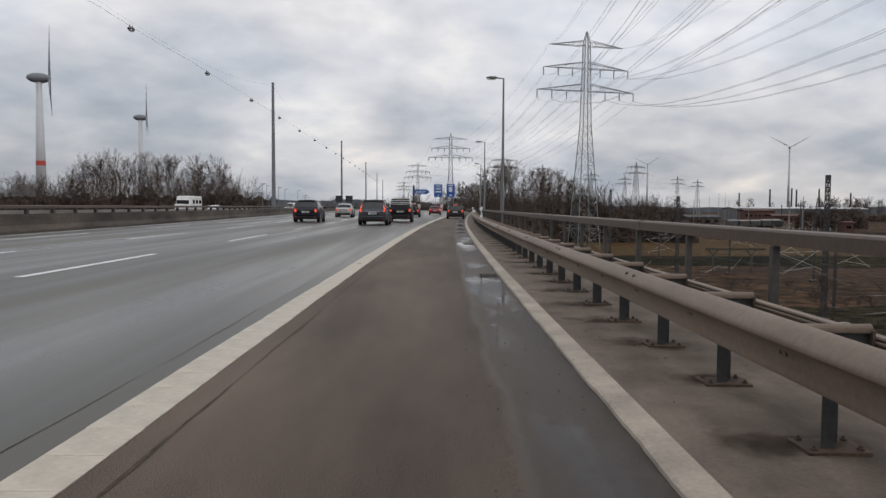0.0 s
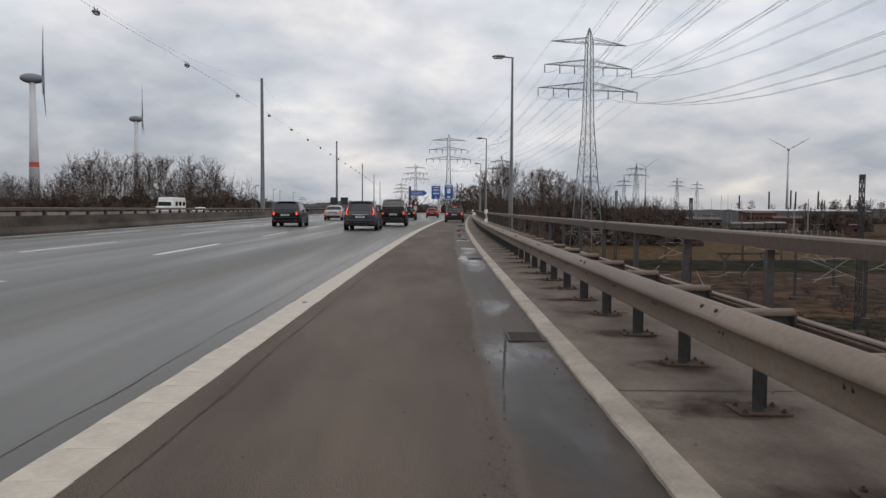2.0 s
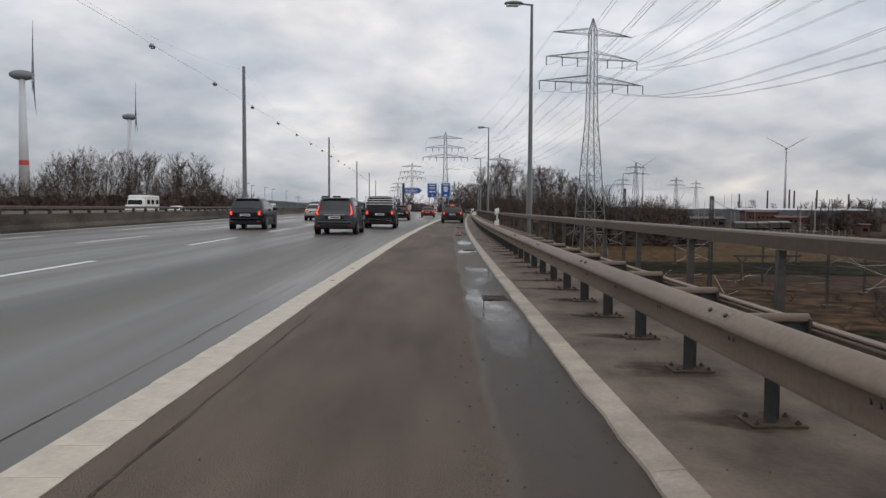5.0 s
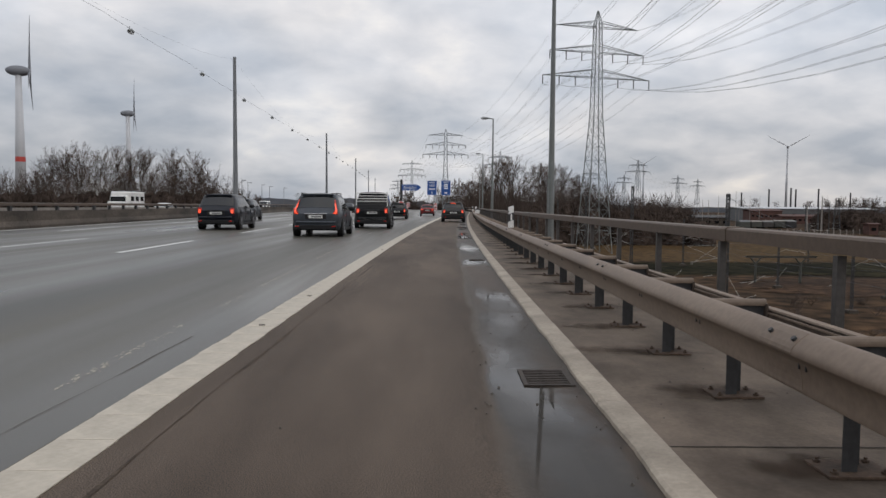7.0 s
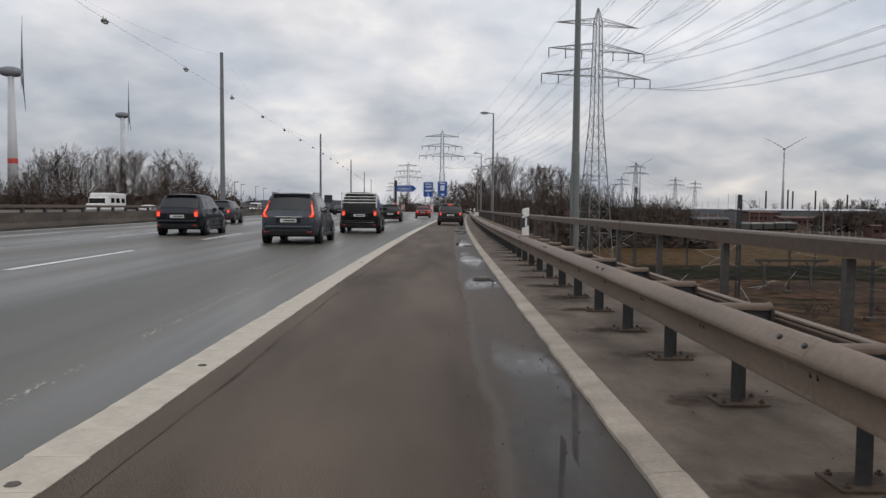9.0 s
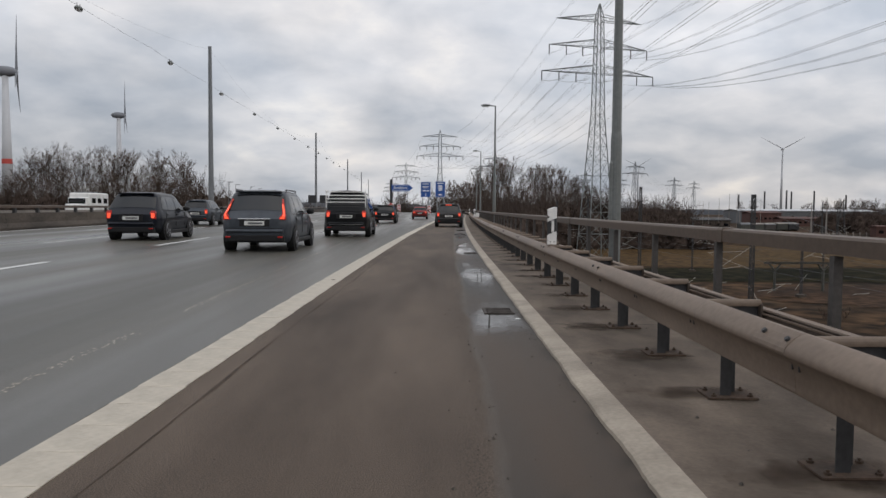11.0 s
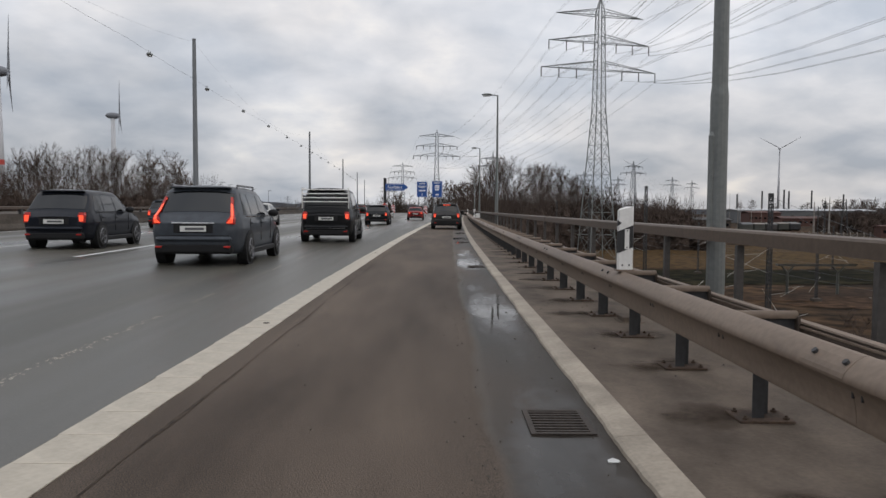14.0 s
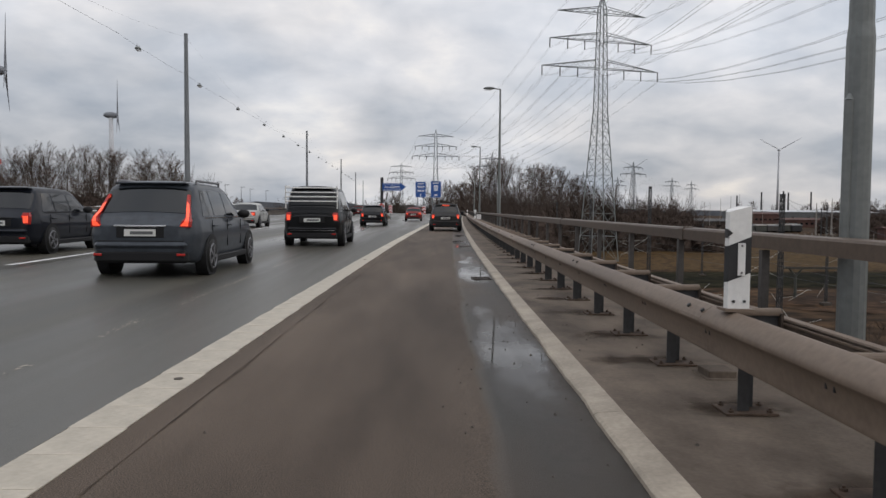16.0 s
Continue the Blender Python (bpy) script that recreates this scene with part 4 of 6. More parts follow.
def pylon(x, y, turn, base_z, h, scale, detail, label, material, arms=None):
    """Three-arm lattice pylon. h: height from the base to the peak."""
    m = Matrix.Translation((x, y, base_z)) @ Euler((0, 0, turn)).to_matrix().to_4x4()
    ob = thing("pylon", label, "pylon", m, "power line pylons")
    k = h / 63.6
    z1, z2, z3 = 46.3 * k, 52.8 * k, 59.3 * k
    t = 0.10 * scale
    bm = bmesh.new()
    lattice(bm, (0, 0, 0), 7.2 * k, (0, 0, z1 - 10 * k), 2.5 * k, 9 if detail else 5, 0.16 * scale, 0.07 * scale)
    lattice(bm, (0, 0, z1 - 10 * k), 2.5 * k, (0, 0, z3 + 1.2 * k), 1.6 * k, 10 if detail else 5, 0.14 * scale, 0.06 * scale)
    lattice(bm, (0, 0, z3 + 1.2 * k), 1.6 * k, (0, 0, h), 0.15, 4 if detail else 2, 0.12 * scale, 0.05 * scale)
    part("shaft", bm, material, ob)
    halves = arms or (15.3 * k, 13.4 * k, 11.6 * k)
    for z, half, up in ((z1, halves[0], 2.1 * k), (z2, halves[1], 1.9 * k), (z3, halves[2], 1.5 * k)):
        bm = bmesh.new()
        crossarm(bm, z, half, up, 1.9 * k, 0.11 * scale, 0.05 * scale, 6 if detail else 3)
        part("crossarm", bm, material, ob)
    ins = []
    for z, half, fr in ((z1, halves[0], (1, 0.70, 0.40)), (z2, halves[1], (1, 0.66, 0.33))):
        for s in (-1, 1):
            for q in fr:
                ins.append((s * half * q, z))
    bm = bmesh.new()
    length = 2.3 * k
    n, prev = (8 if detail else 2), None
    levels = [(0.0, 0.05)] + [(-length * (q + e) / n, rr) for q in range(n) for e, rr in ((0.1, 0.20), (0.75, 0.17), (0.9, 0.07))] + [(-length, 0.05)]
    for z, rr in levels:
        ring = [bm.verts.new((rr * scale * math.cos(a), rr * scale * math.sin(a), z)) for a in (0.0, 1.05, 2.09, 3.14, 4.19, 5.24)]
        if prev:
            for q in range(6):
                bm.faces.new((prev[q], prev[(q + 1) % 6], ring[(q + 1) % 6], ring[q]))
        prev = ring
    bm.faces.new(prev)
    me = mesh_of(bm, "insulator", M_INSUL)
    for ix, iz in ins:
        place("insulator", me, ob, Matrix.Translation((ix, 0, iz)))
    return m, [Vector((ix, 0, iz - length)) for ix, iz in ins] + [Vector((s * halves[2], 0, z3)) for s in (-1, 1)]


LINE = "tall grey lattice pylon with three crossarms carrying wires"
big, pts = pylon(42.7, 218, radians(14), GROUND, 63.7, 0.8, True, LINE, M_PYLON)
back_m = Matrix.Translation((10, -150, GROUND)) @ Euler((0, 0, radians(5))).to_matrix().to_4x4()
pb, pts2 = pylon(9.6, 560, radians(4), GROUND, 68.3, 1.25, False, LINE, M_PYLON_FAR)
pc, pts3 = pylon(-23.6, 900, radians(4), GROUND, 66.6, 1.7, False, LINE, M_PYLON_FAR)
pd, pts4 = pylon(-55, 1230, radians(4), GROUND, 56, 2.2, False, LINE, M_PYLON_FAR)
spans = []
for p, q in zip(pts, pts2):
    for dx in (-0.25, 0.25):
        spans.append((big @ (p + Vector((dx, 0, 0))), back_m @ (p + Vector((dx, 0, 0))), 18.0))
        spans.append((big @ (p + Vector((dx, 0, 0))), pb @ (q + Vector((dx, 0, 0))), 13.0))
tagged(wires("power_line", spans, 0.019, M_WIRE), "thin dark twin power lines between the pylons", "power line", kind="stuff")
spans = [(pb @ p, pc @ q, 9.0) for p, q in zip(pts2, pts3)] + [(pc @ p, pd @ q, 9.0) for p, q in zip(pts3, pts4)]
tagged(wires("power_line", spans, 0.04, M_WIRE), "distant thin power lines", "power line", kind="stuff")


def far_pylon(x, y, h, turn):
    """Two-arm lattice pylon: a wide lower arm, a shorter upper one and a short peak."""
    m = Matrix.Translation((x, y, GROUND)) @ Euler((0, 0, turn)).to_matrix().to_4x4()
    ob = thing("pylon", "distant grey lattice pylon with two wide crossarms", "pylon", m, "power line pylons")
    z1, z2 = h * 0.815, h * 0.915
    bm = bmesh.new()
    lattice(bm, (0, 0, 0), h * 0.125, (0, 0, z1), h * 0.042, 8, 0.15, 0.07)
    lattice(bm, (0, 0, z1), h * 0.042, (0, 0, h), 0.3, 5, 0.13, 0.06)
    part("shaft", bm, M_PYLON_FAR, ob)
    ends = []
    for z, half in ((z1, h * 0.22), (z2, h * 0.16)):
        bm = bmesh.new()
        crossarm(bm, z, half, h * 0.022, h * 0.032, 0.16, 0.07, 5)
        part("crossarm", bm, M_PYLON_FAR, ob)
        for s in (-1, 1):
            for q in (1.0, 0.55):
                bm = bmesh.new()
                rod(bm, (s * half * q, 0, z), (s * half * q, 0, z - 1.7), 0.13, n=5)
                part("insulator", bm, M_INSUL, ob)
                ends.append(m @ Vector((s * half * q, 0, z - 1.7)))
    return ends


rows = [far_pylon(*q) for q in ((46.1, 525, 50, 0.05), (91.6, 645, 50, 0.1), (156.1, 751, 50, 0.2), (218.0, 858, 50, 0.15), (162.0, 603, 50, 0.25), (280.3, 861, 50, 0.2), (336.4, 953, 50, 0.3))]
for x, y, h, turn in ((-303, 1703, 41, 0.1), (-285, 2045, 41, 0.2)):
    far_pylon(x, y, h, turn)
spans = []
for a, b in ((4, 3), (3, 2), (4, 5), (5, 6), (2, 1), (1, 0)):
    spans += [(p, q, 7.0) for p, q in zip(rows[a], rows[b])]
tagged(wires("power_line", spans, 0.028, M_WIRE), "distant sagging power lines between lattice pylons", "power line", kind="stuff")


# ---- wind turbines ----
def turbine(x, y, hub, blade, r0, yaw, spin, label, grey=False, band=False):
    m = Matrix.Translation((x, y, GROUND)) @ Euler((0, 0, yaw)).to_matrix().to_4x4()
    ob = thing("wind_turbine", label, "wind turbine", m, "wind turbines")
    hz = hub - GROUND
    bm = bmesh.new()
    rod(bm, (0, 0, 0), (0, 0, hz), r0, r0 * 0.45, 20)
    part("tower", bm, M_TURB, ob, smooth=True)
    if band:
        bm = bmesh.new()
        rod(bm, (0, 0, 38.5 - GROUND), (0, 0, 43 - GROUND), r0 * 0.80, r0 * 0.78, 20)
        part("red_band", bm, M_RED, ob, "red painted band")
    bm = bmesh.new()
    nl = blade * (0.2 if grey else 0.14)
    bmesh.ops.create_uvsphere(bm, u_segments=16, v_segments=10, radius=1.0, matrix=Matrix.LocRotScale((0, 0, hz + 1), None, (nl * 0.42, nl, nl * 0.46)))
    part("nacelle", bm, M_TURB_GREY if grey else M_TURB, ob, smooth=True)
    bm = bmesh.new()
    for i in range(3):
        a = spin + i * 2 * math.pi / 3
        d = Vector((math.sin(a), 0, math.cos(a)))
        side = Vector((math.cos(a), 0, -math.sin(a)))
        o = Vector((0, -nl * 0.85, hz + 1))
        rings = []
        for u, c, t in ((0.0, 0.02, 0.02), (0.06, 0.024, 0.022), (0.2, 0.05, 0.018), (0.5, 0.033, 0.01), (0.85, 0.018, 0.005), (1.0, 0.004, 0.002)):
            p = o + d * (blade * u) + Vector((0, -0.015 * blade * u * u, 0))
            rings.append([bm.verts.new(p + side * (blade * c * q) + Vector((0, blade * t * w, 0))) for q, w in ((-0.35, 0), (0, -1), (0.65, 0), (0, 1))])
        for ra, rb_ in zip(rings[:-1], rings[1:]):
            for j in range(4):
                bm.faces.new((ra[j], ra[(j + 1) % 4], rb_[(j + 1) % 4], rb_[j]))
    part("rotor", bm, M_TURB_GREY if grey else M_TURB, ob)


turbine(-373, 700, 119, 52, 5.4, radians(116), 0.1, "white wind turbine with a grey nacelle and red tower band", True, True)
turbine(-438, 1100, 130, 50, 5.6, radians(109), -0.12, "white wind turbine with a grey nacelle above the trees", True)
turbine(867.7, 1817, 152.1, 57, 3.3, radians(-20), 1.05, "slim white wind turbine with three blades")
turbine(778.5, 2728, 161.5, 56, 4.4, radians(-20), 1.0, "distant slim white wind turbine")


# ---- signs ----
def sign_board(x0, x1, z0, z1, y, bars, label):
    cx = (x0 + x1) / 2
    ob = thing("direction_sign", label, "road sign", Matrix.Translation((cx, y, 0)), "blue direction signs")
    w, h = x1 - x0, z1 - z0
    b = bmesh.new()
    box(b, (0, 0, (z0 + z1) / 2), (w, 0.06, h))
    part("board", b, M_BLUE, ob, bevel=0.02)
    b = bmesh.new()
    for x, sx in ((-w / 2 + 0.06, 0.05), (w / 2 - 0.06, 0.05)):
        box(b, (x, -0.04, (z0 + z1) / 2), (sx, 0.02, h - 0.1))
    for z in (z0 + 0.06, z1 - 0.06):
        box(b, (0, -0.04, z), (w - 0.16, 0.02, 0.05))
    part("white_border", b, M_SIGNWHITE, ob)
    for bx, bz, bw, bh in bars:
        b = bmesh.new()
        box(b, (bx * w, -0.04, z0 + bz * h), (bw * w, 0.02, bh * h))
        part("lettering_bar", b, M_SIGNWHITE, ob)
    for x in (-w * 0.3, w * 0.3):
        b = bmesh.new()
        rod(b, (x, 0.12, GROUND * 0.2), (x, 0.12, z1 - 0.2), 0.11, n=8)
        part("post", b, M_MAST, ob)
    for z in (z0 + 0.5, z1 - 0.5):
        b = bmesh.new()
        box(b, (0, 0.06, z), (w * 0.9, 0.06, 0.08))
        part("bracket", b, M_MAST, ob)


sign_board(-1.8, 0.8, 4.25, 8.15, 222, ((0, 0.86, 0.6, 0.05), (0, 0.70, 0.7, 0.04), (0, 0.62, 0.5, 0.04), (-0.12, 0.42, 0.36, 0.09), (0.22, 0.42, 0.2, 0.09), (0, 0.16, 0.07, 0.16)),
           "blue motorway direction sign with white lettering on posts")
sign_board(1.95, 4.55, 4.25, 8.3, 222, ((0, 0.88, 0.6, 0.05), (0, 0.70, 0.42, 0.09), (0, 0.58, 0.42, 0.08), (0, 0.46, 0.36, 0.08), (0, 0.16, 0.3, 0.08)),
           "blue motorway direction sign with white lettering on posts")

ex = thing("exit_sign", "blue arrow-shaped exit sign on a dark post", "road sign", Matrix.Translation((-4.85, 125, 0)))
b = bmesh.new()
box(b, (0, 0, 2.4), (0.34, 0.28, 5.0))
part("post", b, M_BLACK, ex, bevel=0.03)
b = bmesh.new()
prof = [(0.05, 3.40), (2.2, 3.40), (2.75, 3.82), (2.2, 4.25), (0.05, 4.25)]
va = [b.verts.new((x, -0.20, z)) for x, z in prof]
vb = [b.verts.new((x, -0.12, z)) for x, z in prof]
b.faces.new(va)
b.faces.new(vb[::-1])
for i in range(5):
    b.faces.new((va[i], va[(i + 1) % 5], vb[(i + 1) % 5], vb[i]))
part("arrow_board", b, M_BLUE, ex)
tx = bpy.data.curves.new("exit_text", "FONT")
tx.body, tx.size, tx.extrude, tx.align_x, tx.align_y = "Ausfahrt", 0.52, 0.004, "CENTER", "CENTER"
tx.materials.append(M_SIGNWHITE)
tob = new("lettering", tx)
tob.parent = ex
tob.matrix_basis = Matrix.Translation((1.16, -0.21, 3.82)) @ Euler((radians(90), 0, 0)).to_matrix().to_4x4()
b = bmesh.new()
for z in (3.49, 4.16):
    box(b, (1.15, -0.205, z), (2.05, 0.01, 0.035))
part("white_border", b, M_SIGNWHITE, ex)


def chevron_panel(x, y, z0, w, h, label):
    ob = thing("chevron_marker", label, "road sign", Matrix.Translation((x, y, rise(x, y))), "red and white exit markers")
    b = bmesh.new()
    box(b, (0, 0, z0 + h / 2), (w, 0.06, h))
    part("panel", b, M_SIGNWHITE, ob, bevel=0.01)
    n = 3
    for i in range(n):
        for s in (-1, 1):
            b = bmesh.new()
            z = z0 + h * (i + 0.18) / n
            q = [(0, z + 0.22 * w), (s * w * 0.48, z - 0.2 * w), (s * w * 0.48, z + 0.16 * w), (0, z + 0.58 * w)]
            va = [b.verts.new((px_, -0.045, pz)) for px_, pz in q]
            vb = [b.verts.new((px_, -0.03, pz)) for px_, pz in q]
            b.faces.new(va)
            b.faces.new(vb[::-1])
            for j in range(4):
                b.faces.new((va[j], va[(j + 1) % 4], vb[(j + 1) % 4], vb[j]))
            part("red_stripe", b, M_RED, ob)
    b = bmesh.new()
    rod(b, (0, 0.06, -0.05), (0, 0.06, z0 + h * 0.8), 0.05, n=6)
    part("post", b, M_MAST, ob)


chevron_panel(-4.85, 124, 0.55, 0.7, 1.3, "red and white chevron panel at the exit nose")
chevron_panel(-5.3, 121, 0.1, 0.5, 0.95, "small red and white chevron marker at the exit")
chevron_panel(-4.0, 128, 0.7, 0.45, 1.0, "small red and white chevron marker at the exit")
chevron_panel(0.1, 160, 0.4, 0.6, 1.4, "small red and white chevron marker beside the slip road")

for vx in (-34.0, -30.6):
    ob = thing("variable_sign", "dark square variable message sign on a post", "road sign", Matrix.Translation((vx, 251, 0)), "variable signs in the median")
    b = bmesh.new()
    box(b, (0, 0, 3.9), (2.4, 0.4, 2.3))
    part("panel", b, M_BLACK, ob, bevel=0.05)
    b = bmesh.new()
    rod(b, (0, 0.25, -0.5), (0, 0.25, 4.6), 0.12, n=6)
    part("post", b, M_MAST, ob)


# ---- bare winter trees ----
def branch(segs, a, d, length, r, depth, rnd, kids, spread, lift):
    p = Vector(a)
    n = 3 if depth < 3 else 2
    for i in range(n):
        q = p + d * (length / n)
        segs.append((p, q, r * (1 - 0.75 * i / n), r * (1 - 0.75 * (i + 1) / n), depth, i == n - 1))
        d = (d + Vector((rnd.uniform(-0.08, 0.08), rnd.uniform(-0.08, 0.08), lift))).normalized()
        if depth < len(kids) and (i or depth > 0):
            k = kids[depth]
            for _ in range(k if i < n - 1 else k + 1):
                s = Vector((rnd.gauss(0, 1), rnd.gauss(0, 1), rnd.gauss(0, 0.35)))
                s -= d * s.dot(d)
                if s.length < 1e-3:
                    continue
                nd = (d + s.normalized() * spread * rnd.uniform(0.6, 1.25)).normalized()
                branch(segs, p.lerp(q, rnd.uniform(0.2, 1)), nd, length * rnd.uniform(0.36, 0.60), r * 0.36, depth + 1, rnd, kids, spread, lift)
        p = q


def seg_mesh(segs, thick):
    """Three-sided tapering twigs; the last piece of each runs to a point."""
    v, f = [], []
    for a, b_, r0, r1, _, tip in segs:
        d = (b_ - a)
        s = d.orthogonal().normalized()
        t = d.normalized().cross(s)
        n0 = len(v)
        for p, r in ((a, max(r0, thick)), (b_, max(r1, thick * 0.7)))[:1 if tip else 2]:
            for i in range(3):
                an = 2.094 * i
                v.append(p + (s * math.cos(an) + t * math.sin(an)) * r)
        if tip:
            v.append(b_)
            f += [(n0 + i, n0 + (i + 1) % 3, n0 + 3) for i in range(3)]
        else:
            for i in range(3):
                j = (i + 1) % 3
                f += [(n0 + i, n0 + j, n0 + 3 + j), (n0 + i, n0 + 3 + j, n0 + 3 + i)]
    return [tuple(q) for q in v], f


def tree_kind(seed, h, limbs, kids, spread, lift, tilt, first=4):
    """Segments of a bare tree: a straight leader with steep limbs that fork into fine twigs."""
    rnd = random.Random(seed)
    segs = []
    p, d = Vector((0, 0, 0)), Vector((0, 0, 1))
    n = 12
    turn = rnd.uniform(0, 6.28)
    for i in range(n):
        q = p + d * (h * 0.92 / n)
        r0, r1 = 0.40 * (1 - i / n) ** 1.1 + 0.03, 0.40 * (1 - (i + 1) / n) ** 1.1 + 0.03
        segs.append((p, q, r0, r1, 0, False))
        if i >= first:
            u = (i - first) / (n - first)
            for _ in range(limbs):
                turn += 2.4 + rnd.uniform(-0.5, 0.5)
                k = tilt * rnd.uniform(0.75, 1.25)
                nd = Vector((math.cos(turn) * k, math.sin(turn) * k, 1)).normalized()
                length = h * (0.34 - 0.21 * u) * rnd.uniform(0.75, 1.15)
                branch(segs, p.lerp(q, rnd.random()), nd, length, r0 * 0.36, 1, rnd, kids, spread, lift)
        d = (d + Vector((rnd.uniform(-0.05, 0.05), rnd.uniform(-0.05, 0.05), 0.06))).normalized()
        p = q
    return segs


def tree_meshes(segs, wood_r, twig_r):
    meshes = []
    for nm, (v, f), material in (("trunk", seg_mesh([s for s in segs if s[4] <= 1], wood_r), M_BARK), ("crown", seg_mesh([s for s in segs if s[4] >= 2], twig_r), M_TWIG)):
        me = bpy.data.meshes.new(nm)
        me.from_pydata(v, [], f)
        me.update()
        me.materials.append(material)
        meshes.append(me)
    return meshes


TREES = [tree_meshes(tree_kind(seed, 30, 3, (0, 2, 3), spread, lift, tilt, first), 0.030, 0.026)
         for seed, spread, lift, tilt, first in ((1, 0.74, 0.13, 0.62, 4), (2, 0.66, 0.14, 0.50, 4), (3, 0.78, 0.12, 0.75, 4), (4, 0.70, 0.13, 0.55, 4), (5, 0.74, 0.13, 0.66, 5))]
SMALL_TREES = [tree_meshes(tree_kind(seed, 30, 2, (0, 2, 2), 0.7, 0.08, 0.8, 2), 0.09, 0.06) for seed in (11, 12, 13)]
tree_rnd = random.Random(7)


def tree(x, y, top, group, label="tall bare winter tree with fine brown twigs", base=GROUND, kinds=TREES):
    k = (top - base) / 33.0
    m = Matrix.Translation((x, y, base)) @ Euler((0, 0, tree_rnd.uniform(0, 6.28))).to_matrix().to_4x4() @ Matrix.Diagonal((k, k, k, 1))
    ob = thing("tree", label, "tree", m, group)
    a, b_ = tree_rnd.choice(kinds)
    place("trunk", a, ob, Matrix())
    place("crown", b_, ob, Matrix())


for x, top in ((-198, 17), (-190, 16), (-182, 17), (-174, 15), (-166, 18), (-158.4, 25.2), (-152, 22), (-147, 25), (-142.5, 26.5), (-138, 25.5), (-131.5, 26), (-126, 24), (-120.5, 26), (-116.5, 24.5),
               (-111, 25), (-105.5, 23), (-100.5, 23.5), (-96.5, 20.5), (-92, 16.5)):
    tree(x, 330 + tree_rnd.uniform(-8, 8), top + tree_rnd.uniform(-0.6, 0.8), "trees beyond the median")
for x, top in ((-172, 12), (-162, 13), (-154, 15), (-135, 17), (-123, 16), (-113, 15), (-103, 14), (-95, 12), (-88, 10)):
    tree(x, 318 + tree_rnd.uniform(-8, 8), top, "trees beyond the median")
for px_, top in ((850, 18), (868, 21), (886, 22), (903, 20.5), (936, 16), (950, 18.5), (962, 18), (976, 19), (989, 17.5), (1004, 15.5), (1022, 14), (1042, 12)):
    y = 300 + tree_rnd.uniform(-14, 14)
    tree((px_ - 757) / 1305 * (y - 24) - 0.7, y, top, "trees beside the slip road")
for px_, top in ((700, 7), (712, 8), (722, 7), (800, 12), (808, 12), (816, 13), (826, 12), (836, 13), (846, 15), (772, 12), (784, 12)):
    y = 300 + tree_rnd.uniform(-8, 14)
    tree((px_ - 757) / 1305 * (y - 24) - 0.7, y, top, "trees behind the signs", kinds=SMALL_TREES)
for px_, y, top in ((1200, 560, 10), (445, 420, 7), (452, 425, 8)):
    tree((px_ - 757) / 1305 * (y - 24), y, top, "scattered distant trees", kinds=SMALL_TREES)


def scrub(name, spots, label, seed, material=M_SCRUB, core=0.80):
    """Dense leafless thicket: many shrubs of upright twigs round a solid heart in shade-dark colour, joined."""
    rnd = random.Random(seed)
    kinds = []
    for k in range(3):
        segs = []
        r2 = random.Random(seed * 10 + k)
        for _ in range(6):
            a = r2.uniform(0, 6.28)
            d = Vector((math.cos(a) * 0.45, math.sin(a) * 0.45, 1)).normalized()
            branch(segs, (r2.uniform(-0.15, 0.15), r2.uniform(-0.15, 0.15), 0), d, r2.uniform(0.6, 0.95), 0.016, 1, r2, (0, 1, 2), 0.85, 0.05)
        v, f = seg_mesh(segs, 0.0042)
        kinds.append((np.array(v), np.array(f)))
    vs, fs, ids, n0 = [], [], [], 0
    for x, y, z, h, w in spots:
        v, f = kinds[rnd.randrange(3)]
        a = rnd.uniform(0, 6.28)
        c, s = math.cos(a), math.sin(a)
        q = np.empty_like(v)
        q[:, 0] = (v[:, 0] * c - v[:, 1] * s) * w + x
        q[:, 1] = (v[:, 0] * s + v[:, 1] * c) * w + y
        q[:, 2] = v[:, 2] * h * 0.92 + z
        vs.append(q)
        fs.append(f + n0)
        ids.append(np.zeros(len(f)))
        n0 += len(v)
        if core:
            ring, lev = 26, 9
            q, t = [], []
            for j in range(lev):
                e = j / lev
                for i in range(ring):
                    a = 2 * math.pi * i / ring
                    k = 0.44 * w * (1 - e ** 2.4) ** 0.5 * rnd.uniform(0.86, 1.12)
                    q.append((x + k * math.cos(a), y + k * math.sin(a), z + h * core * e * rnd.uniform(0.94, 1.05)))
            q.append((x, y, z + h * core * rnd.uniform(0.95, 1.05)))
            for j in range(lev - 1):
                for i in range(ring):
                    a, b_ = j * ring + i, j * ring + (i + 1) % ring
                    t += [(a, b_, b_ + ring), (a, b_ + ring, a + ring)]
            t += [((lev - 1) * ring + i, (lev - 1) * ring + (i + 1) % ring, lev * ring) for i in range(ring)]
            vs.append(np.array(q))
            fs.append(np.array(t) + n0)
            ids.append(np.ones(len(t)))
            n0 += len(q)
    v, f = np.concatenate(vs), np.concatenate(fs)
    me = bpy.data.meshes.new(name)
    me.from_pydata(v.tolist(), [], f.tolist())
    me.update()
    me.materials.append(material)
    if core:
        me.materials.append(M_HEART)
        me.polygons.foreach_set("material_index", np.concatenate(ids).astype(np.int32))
    return tagged(new(name, me), label, "thicket", kind="stuff")


